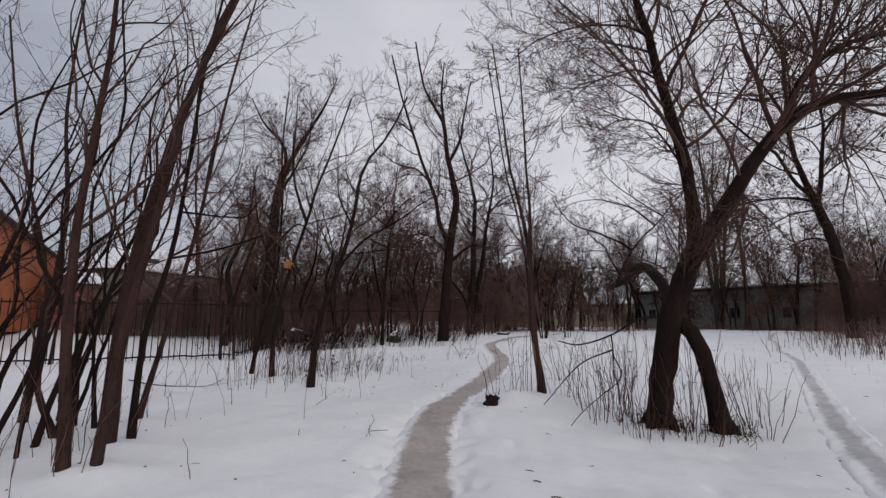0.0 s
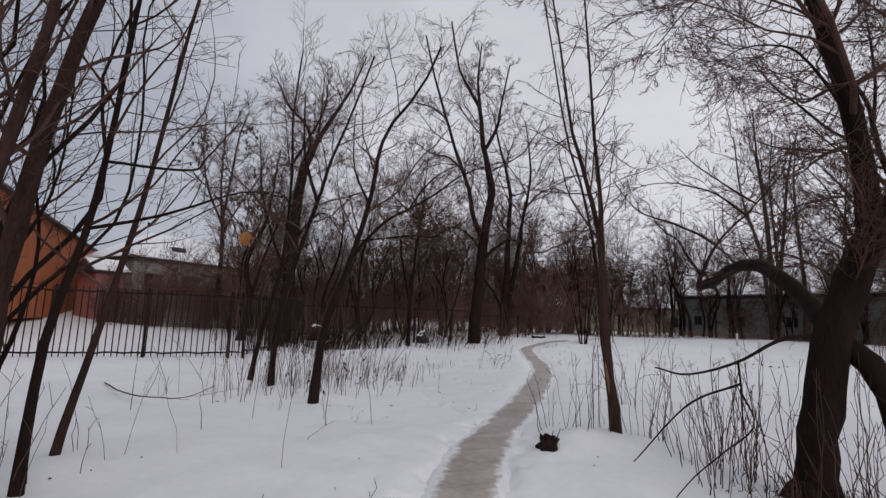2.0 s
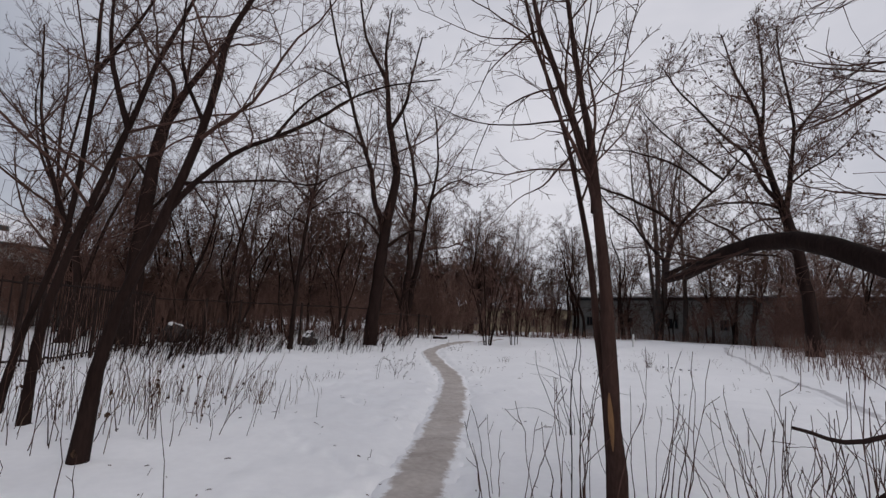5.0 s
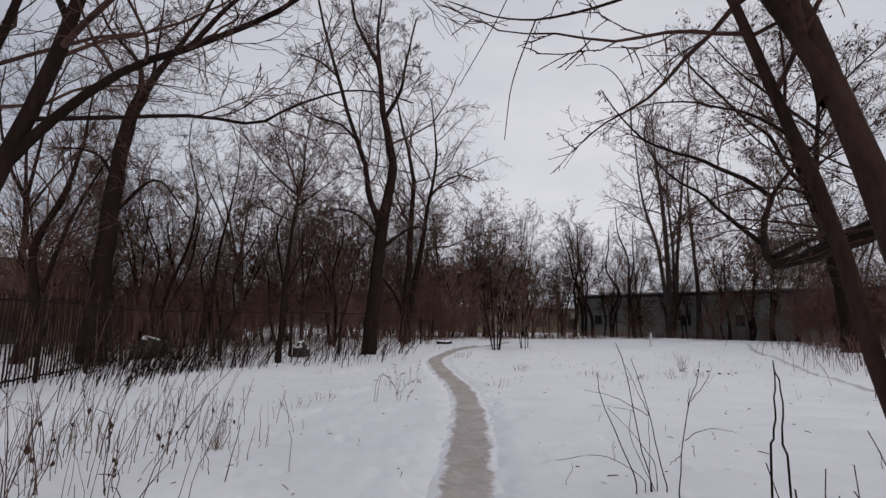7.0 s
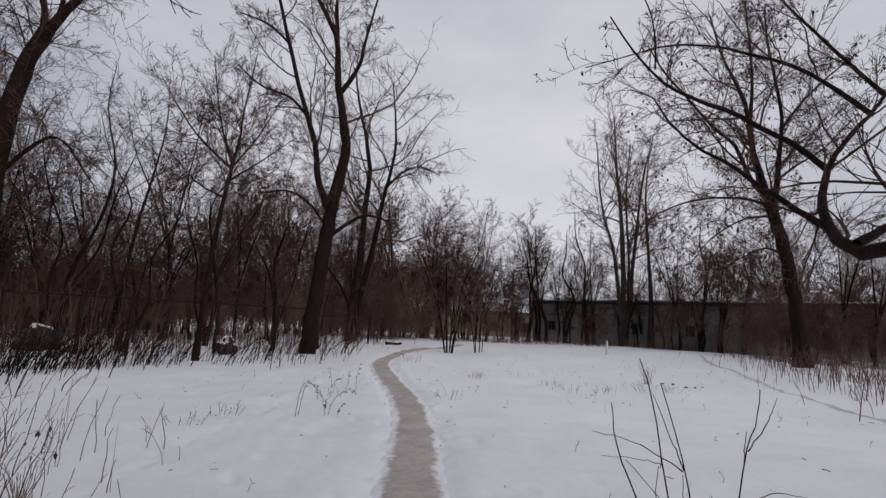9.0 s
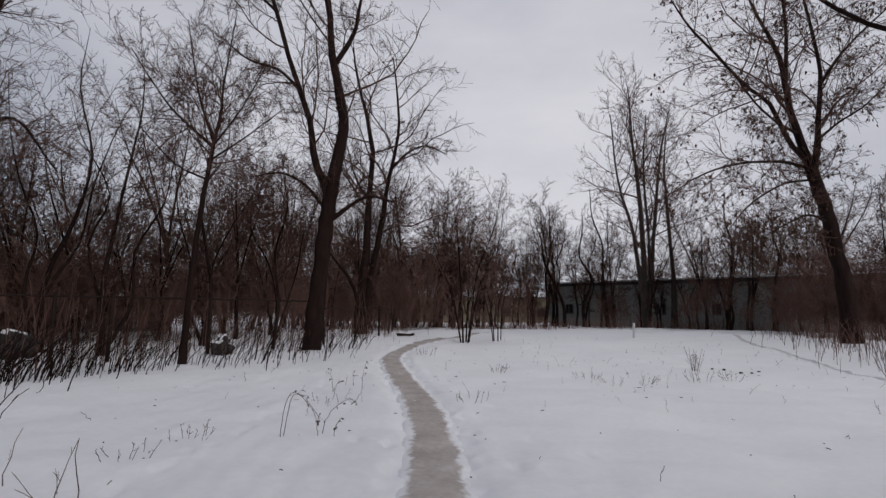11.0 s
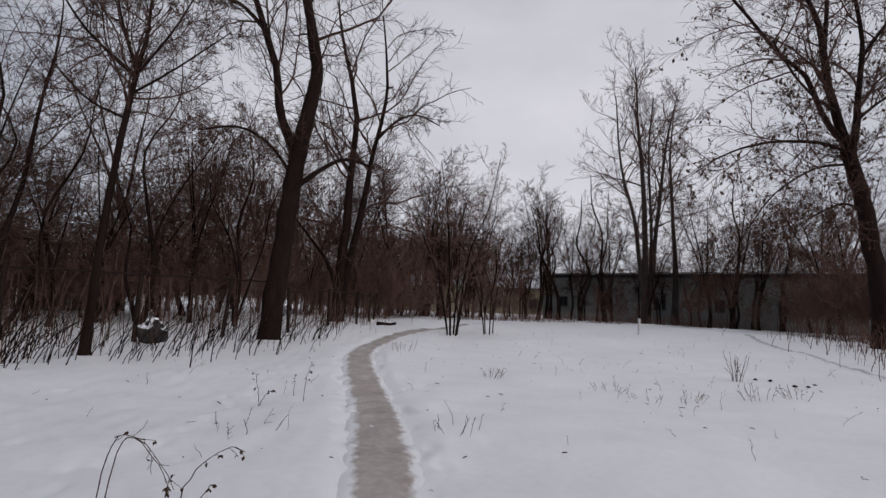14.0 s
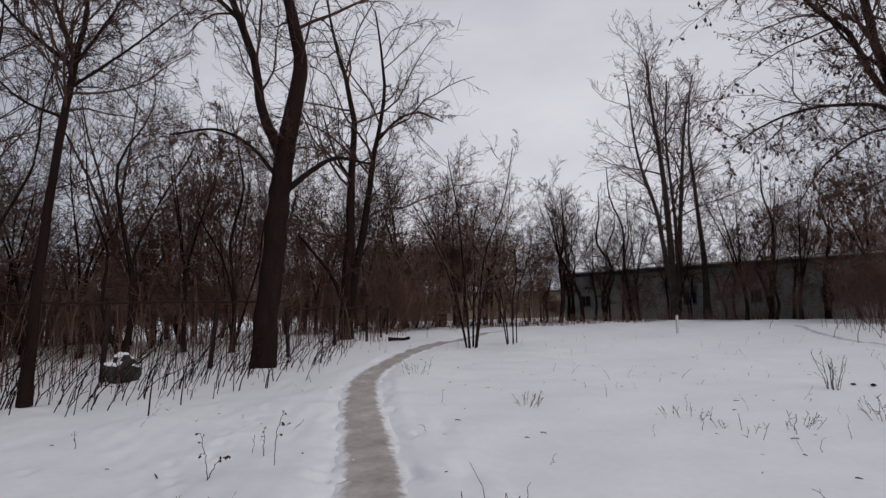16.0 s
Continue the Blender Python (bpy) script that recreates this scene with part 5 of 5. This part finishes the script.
# ---- houses ----
def house(name, p, q, depth, wall_h, roof_h, wall_mat, label, windows, hip=0.0, overhang=0.4, z0=0.0, roof_mat=None, win=(1.1, 1.3, 0.9), flat=False, storeys=1, storey_h=3.0, frame_mat=None):
    """A house whose front runs from p to q (right to left seen from inside the house), with walls, windows, eaves and a snowy roof."""
    length = math.dist(p, q)
    ang = math.degrees(math.atan2(q[1] - p[1], q[0] - p[0]))
    thing = tagged(new(name), label, "house")
    thing.matrix_world = pose(p[0], p[1], z0, 0, 0, ang)
    # local: x along the front, y away behind it
    part("wall", box(0, length, 0.0, depth, -0.5, wall_h), wall_mat, thing)
    o = overhang
    bm = bmesh.new()
    if flat:
        add_box(bm, -o, length + o, -o, depth + o, wall_h + 0.003, wall_h + 0.32)
        part("roof_edge", bm, DARK_METAL, thing, "dark sheet-metal roof edge")
        part("roof_snow", box(-o + 0.1, length + o - 0.1, -o + 0.1, depth + o - 0.1, wall_h + 0.325, wall_h + 0.325 + roof_h, 0.05), ROOF_SNOW, thing, "snow lying on the roof")
    else:
        for lift, mat, nm, g in ((0.0, DARK_METAL, "roof", 0.0), (0.12, ROOF_SNOW, "roof_snow", 0.08)):
            bm = bmesh.new()
            a, b, c, e = -o + g, length + o - g, -o + g, depth + o - g
            base = [(a, c), (b, c), (b, e), (a, e)]
            lo = [bm.verts.new((x, y, wall_h + 0.003 + lift)) for x, y in base]
            md = [bm.verts.new((x, y, wall_h + 0.1 + lift)) for x, y in base]
            r0, r1 = bm.verts.new((a + hip, depth / 2, wall_h + roof_h + lift)), bm.verts.new((b - hip, depth / 2, wall_h + roof_h + lift))
            bm.faces.new(lo)
            for i in range(4):
                bm.faces.new((lo[i], lo[(i + 1) % 4], md[(i + 1) % 4], md[i]))
            bm.faces.new((md[0], md[1], r1, r0))
            bm.faces.new((md[2], md[3], r0, r1))
            bm.faces.new((md[1], md[2], r1))
            bm.faces.new((md[3], md[0], r0))
            part(nm, bm, mat, thing)
    w, h, sill = win
    for st in range(storeys):
        for k in range(windows):
            cx = length * (k + 0.5) / windows
            zb = sill + st * storey_h
            window = new("window")
            window.parent = thing
            window.location = (cx, 0, zb)
            bm = bmesh.new()
            for x0, x1, za, zb2 in ((-w / 2, w / 2, 0, 0.08), (-w / 2, w / 2, h - 0.08, h), (-w / 2, -w / 2 + 0.08, 0.083, h - 0.083), (w / 2 - 0.08, w / 2, 0.083, h - 0.083), (-0.035, 0.035, 0.083, h - 0.083)):
                add_box(bm, x0, x1, -0.06, 0.03, za, zb2)
            part("frame", bm, frame_mat or WHITE_PLASTIC, window)
            part("pane", box(-w / 2 + 0.08, w / 2 - 0.08, -0.02, 0.02, 0.08, h - 0.08), GLASS, window)
            part("sill", box(-w / 2 - 0.06, w / 2 + 0.06, -0.16, -0.003, -0.06, 0.0), frame_mat or WHITE_PLASTIC, window)
    return thing


long_hall = house("long_hall", (28.6, 62.7), (53.8, 25.7), 14, 4.7, 0.18, GREEN_WALL, "long low grey-green hall behind the trees", 9, z0=0.35, flat=True, overhang=0.25, win=(1.1, 1.1, 1.6), frame_mat=GREY_BOARD)
for k in range(30):
    part("pilaster", box(0.4 + k * 1.5, 0.62 + k * 1.5, -0.07, -0.003, -0.4, 4.69), GREEN_WALL, long_hall)
house("yellow_house", (7.0, 96.6), (37.5, 76.5), 12, 4.0, 2.6, YELLOW_WALL, "long faded yellow house with a snowy roof", 7, hip=0.0, z0=0.3, win=(1.1, 1.3, 1.2), frame_mat=GREY_BOARD)
orange = house("orange_house", (-19.6, 19.6), (-34.4, 46.7), 11, 5.5, 2.8, ORANGE_WALL, "bright orange brick house with a dark roof", 0, z0=1.2)
white = house("white_house", (-25.8, 39.7), (-19.2, 50.9), 8.0, 4.3, 2.7, WHITE_WALL, "pale grey house with a snowy hip roof", 4, hip=3.6, z0=1.2, win=(1.5, 1.3, 1.9), overhang=0.6, frame_mat=GREY_BOARD)
part("dormer", box(3.6, 4.7, 0.9, 2.8, 5.2, 5.75, 0.05), DARK_METAL, white, "small dark dormer")
house("pink_shed", (-26.0, 36.0), (-25.1, 37.6), 2.6, 2.9, 1.0, PINK_WALL, "small pink shed with a snowy roof", 1, z0=1.1, win=(0.7, 0.8, 1.1))


def board_fence(p, q, height, mat, label, step=0.2):
    length, ang = math.dist(p, q), math.degrees(math.atan2(q[1] - p[1], q[0] - p[0]))
    thing = tagged(new("board_fence"), label, "fence")
    thing.matrix_world = pose(p[0], p[1], float(lie(*p)), 0, 0, ang)
    part("rail", box(0, length, 0.025, 0.08, height * 0.75, height * 0.75 + 0.09), mat, thing)
    proto = part("board", box(0.0, step - 0.015, -0.012, 0.02, -0.2, height, 0.006), mat, thing)
    r = np.random.default_rng(9)
    for k in range(1, int(length / step)):
        b = child("board", proto.data, thing)
        b.matrix_basis = pose(k * step, 0, r.normal() * 0.03, 0, r.normal() * 0.4, 0)
    return thing


board_fence((-24.6, 34.6), (-20.5, 35.6), 2.3, BOARD, "dark brown board fence before the houses")
board_fence((-20.4, 35.7), (-8, 46.5), 2.2, GREY_BOARD, "weathered grey board fence behind the thicket")


# ---- small things ----
def lump(x, y, size, seed, mat, name, label, category, cover=0.3):
    bm = bmesh.new()
    bmesh.ops.create_icosphere(bm, subdivisions=3, radius=1.0)
    noise_off = Vector((seed * 3.1, seed * 1.7, 0))
    for v in bm.verts:
        v.co *= 1 + 0.55 * noise.noise(v.co * 1.4 + noise_off) + 0.35 * noise.noise(v.co * 3.2 + noise_off) + 0.15 * noise.noise(v.co * 7 + noise_off)
        v.co = Vector((v.co.x * size[0], v.co.y * size[1], v.co.z * size[2]))
    caps = [(v.co.copy()) for v in bm.verts]
    thing = part(name, bm, mat)
    thing.location = (x, y, float(lie(x, y)) + size[2] * 0.45)
    tagged(thing, label, category)
    if cover:
        bm = bmesh.new()
        bmesh.ops.create_icosphere(bm, subdivisions=3, radius=1.0)
        for v, c in zip(bm.verts, caps):
            up = c.z > size[2] * cover
            v.co = Vector((c.x * 0.92 - size[0] * 0.05, c.y * 0.92, c.z + size[2] * 0.13)) if up else Vector((c.x * 0.35, c.y * 0.35, size[2] * 0.1))
        part("snow_cap", bm, ROOF_SNOW, thing, "snow lying on top")
    return thing


lump(-1.9, 29.5, (0.32, 0.32, 0.44), 1, STONE, "boulder", "dark boulder capped with snow by the fence", "rock")
lump(-7.9, 29.3, (0.62, 0.55, 0.5), 2, STONE, "boulder", "large dark boulder with a little snow behind the fence", "rock", cover=0.92)


def stump(x, y, radius, height, seed):
    """A broken stump with a jagged top and a splinter or two."""
    r = random.Random(seed)
    bm = bmesh.new()
    rings = []
    for k, z in enumerate((-0.15, 0.0, height * 0.45, height * 0.8, height)):
        ring = []
        for s in range(14):
            a = math.tau * s / 14
            rr = radius * (1.25 - 0.1 * k) * (1 + 0.75 * noise.noise(Vector((1.6 * math.cos(a), 1.6 * math.sin(a), z * 9 + seed))))
            jag = r.uniform(-0.35, 0.45) * height if k == 4 else 0
            ring.append(bm.verts.new((rr * math.cos(a), rr * math.sin(a), z + jag)))
        rings.append(ring)
    for a, b in zip(rings, rings[1:]):
        for s in range(14):
            bm.faces.new((a[s], a[(s + 1) % 14], b[(s + 1) % 14], b[s]))
    core = bm.verts.new((0, 0, height * 0.6))
    for s in range(14):
        bm.faces.new((rings[-1][s], rings[-1][(s + 1) % 14], core))
    ob = tagged(part("stump", bm, BARK), "small dark broken stump poking through snow", "stump")
    ob.location = (x, y, at_ground(x, y))
    for k in range(4):
        a = r.uniform(0, math.tau)
        p = spline([(0.06 * math.cos(a), 0.06 * math.sin(a), 0.02), (0.13 * math.cos(a), 0.13 * math.sin(a), 0.1), (0.2 * math.cos(a), 0.2 * math.sin(a), 0.12 + 0.05 * k)], 6)
        v, f = tubes(p[None], np.linspace(0.012, 0.004, 6)[None], 5)
        child("splinter", from_arrays("splinter", v, f, BARK), ob)
    return ob


stump(0.74, 7.65, 0.12, 0.13, 3)
fallen = new("fallen_log")
fallen.location = (6.6, 39.2, float(lie(6.6, 39.2)))
tagged(fallen, "short fallen log with snow on it by the path", "log")
pts = spline([(-0.5, 0.05, 0.1), (-0.15, 0, 0.13), (0.25, 0.03, 0.1), (0.55, -0.03, 0.15)], 12)
v, f = tubes(pts[None], np.linspace(0.1, 0.07, 12)[None], 9)
child("trunk", from_arrays("trunk", v, f, BARK), fallen)
v, f = tubes((pts[1:-2] + np.array([0, 0, 0.07]))[None], np.array([[0.02, 0.06, 0.075, 0.07, 0.07, 0.065, 0.06, 0.05, 0.02]]), 8)
child("snow_cap", from_arrays("snow_cap", v, f, ROOF_SNOW), fallen, "snow lying on top")

branch = tagged(new("fallen_branch"), "thin bent fallen branch lying on the snow", "branch")
line = spline([(-7.80, 11.69), (-6.28, 10.14), (-5.42, 9.83), (-5.28, 10.52), (-5.61, 12.06)], 16)
line = np.column_stack([line, snow_height(line[:, 0], line[:, 1]) + 0.02 + 0.14 * np.sin(np.linspace(0, math.pi, 16))])
branch.location = line[0]
v, f = tubes((line - line[0])[None], np.linspace(0.014, 0.005, 16)[None], 6)
child("stem", from_arrays("stem", v, f, BARK_BROWN), branch)
side, thick = sprout((line - line[0])[None], np.linspace(0.014, 0.005, 16)[None], 6, (0.3, 1.0), (25, 60), 0.2, 0.5, 5, np.random.default_rng(6), 0.02, 0.12, 0.5, 0.003)
v, f = tubes(side, thick, 4)
child("twigs", from_arrays("twigs", v, f, TWIG), branch)["kind"] = "stuff"

marker = tagged(part("marker_post", box(-0.065, 0.065, -0.05, 0.05, -0.2, 0.95, 0.015), WHITE_PLASTIC), "short white marker post standing in the snow", "post")
marker.matrix_world = pose(20.3, 36.5, float(lie(20.3, 36.5)), 0, 3, 20)

ac = part("air_conditioner", box(-0.62, 0.62, -0.34, -0.003, 0, 0.62, 0.03), WHITE_PLASTIC)
tagged(ac, "white double-fan air-conditioning unit on an orange wall", "air conditioner")
for fx in (-0.31, 0.31):
    bm = bmesh.new()
    bmesh.ops.create_cone(bm, cap_ends=True, segments=20, radius1=0.22, radius2=0.22, depth=0.03, matrix=Matrix.Translation((fx, -0.357, 0.31)) @ Matrix.Rotation(math.pi / 2, 4, "X"))
    part("fan_grille", bm, DARK_METAL, ac, "round dark fan grille")
ac.matrix_world = orange.matrix_world @ pose(3.5, 0, 0.8)

for k, (x, y) in enumerate([(13.25, 23.4), (13.5, 23.2), (13.4, 22.5), (13.7, 22.4), (14.2, 22.6)]):
    lump(x, y, (0.042 + 0.01 * (k % 3), 0.04, 0.024), 20 + k, BARK, "clod", "small dark clod of earth lying on snow", "clod", cover=0)

# bits of bark and twig strewn on the snow
rb = np.random.default_rng(91)
bits = np.stack([rb.uniform(-5, 16, 420), rb.uniform(1, 32, 420)], 1)
bits = bits[path_distance(bits[:, 0], bits[:, 1], MAIN_PATH) > 0.35]
zb = snow_height(bits[:, 0], bits[:, 1]) + 0.006
ab, lb = rb.uniform(0, math.tau, len(bits)), rb.exponential(0.02, len(bits)) + 0.008
hd = np.stack([np.cos(ab), np.sin(ab), rb.normal(0, 0.12, len(bits))], 1) * lb[:, None]
mid = np.column_stack([bits, zb])
v, f = tubes(np.stack([mid - hd, mid + hd * 0.1 + np.array([0, 0, 0.006]), mid + hd], 1), np.full((len(bits), 3), 0.0038) * rb.uniform(0.6, 1.8, (len(bits), 1)), 4)
tagged(new("litter", from_arrays("litter", v, f, TWIG)), "bits of bark and twig strewn over the snow", "litter", kind="stuff")
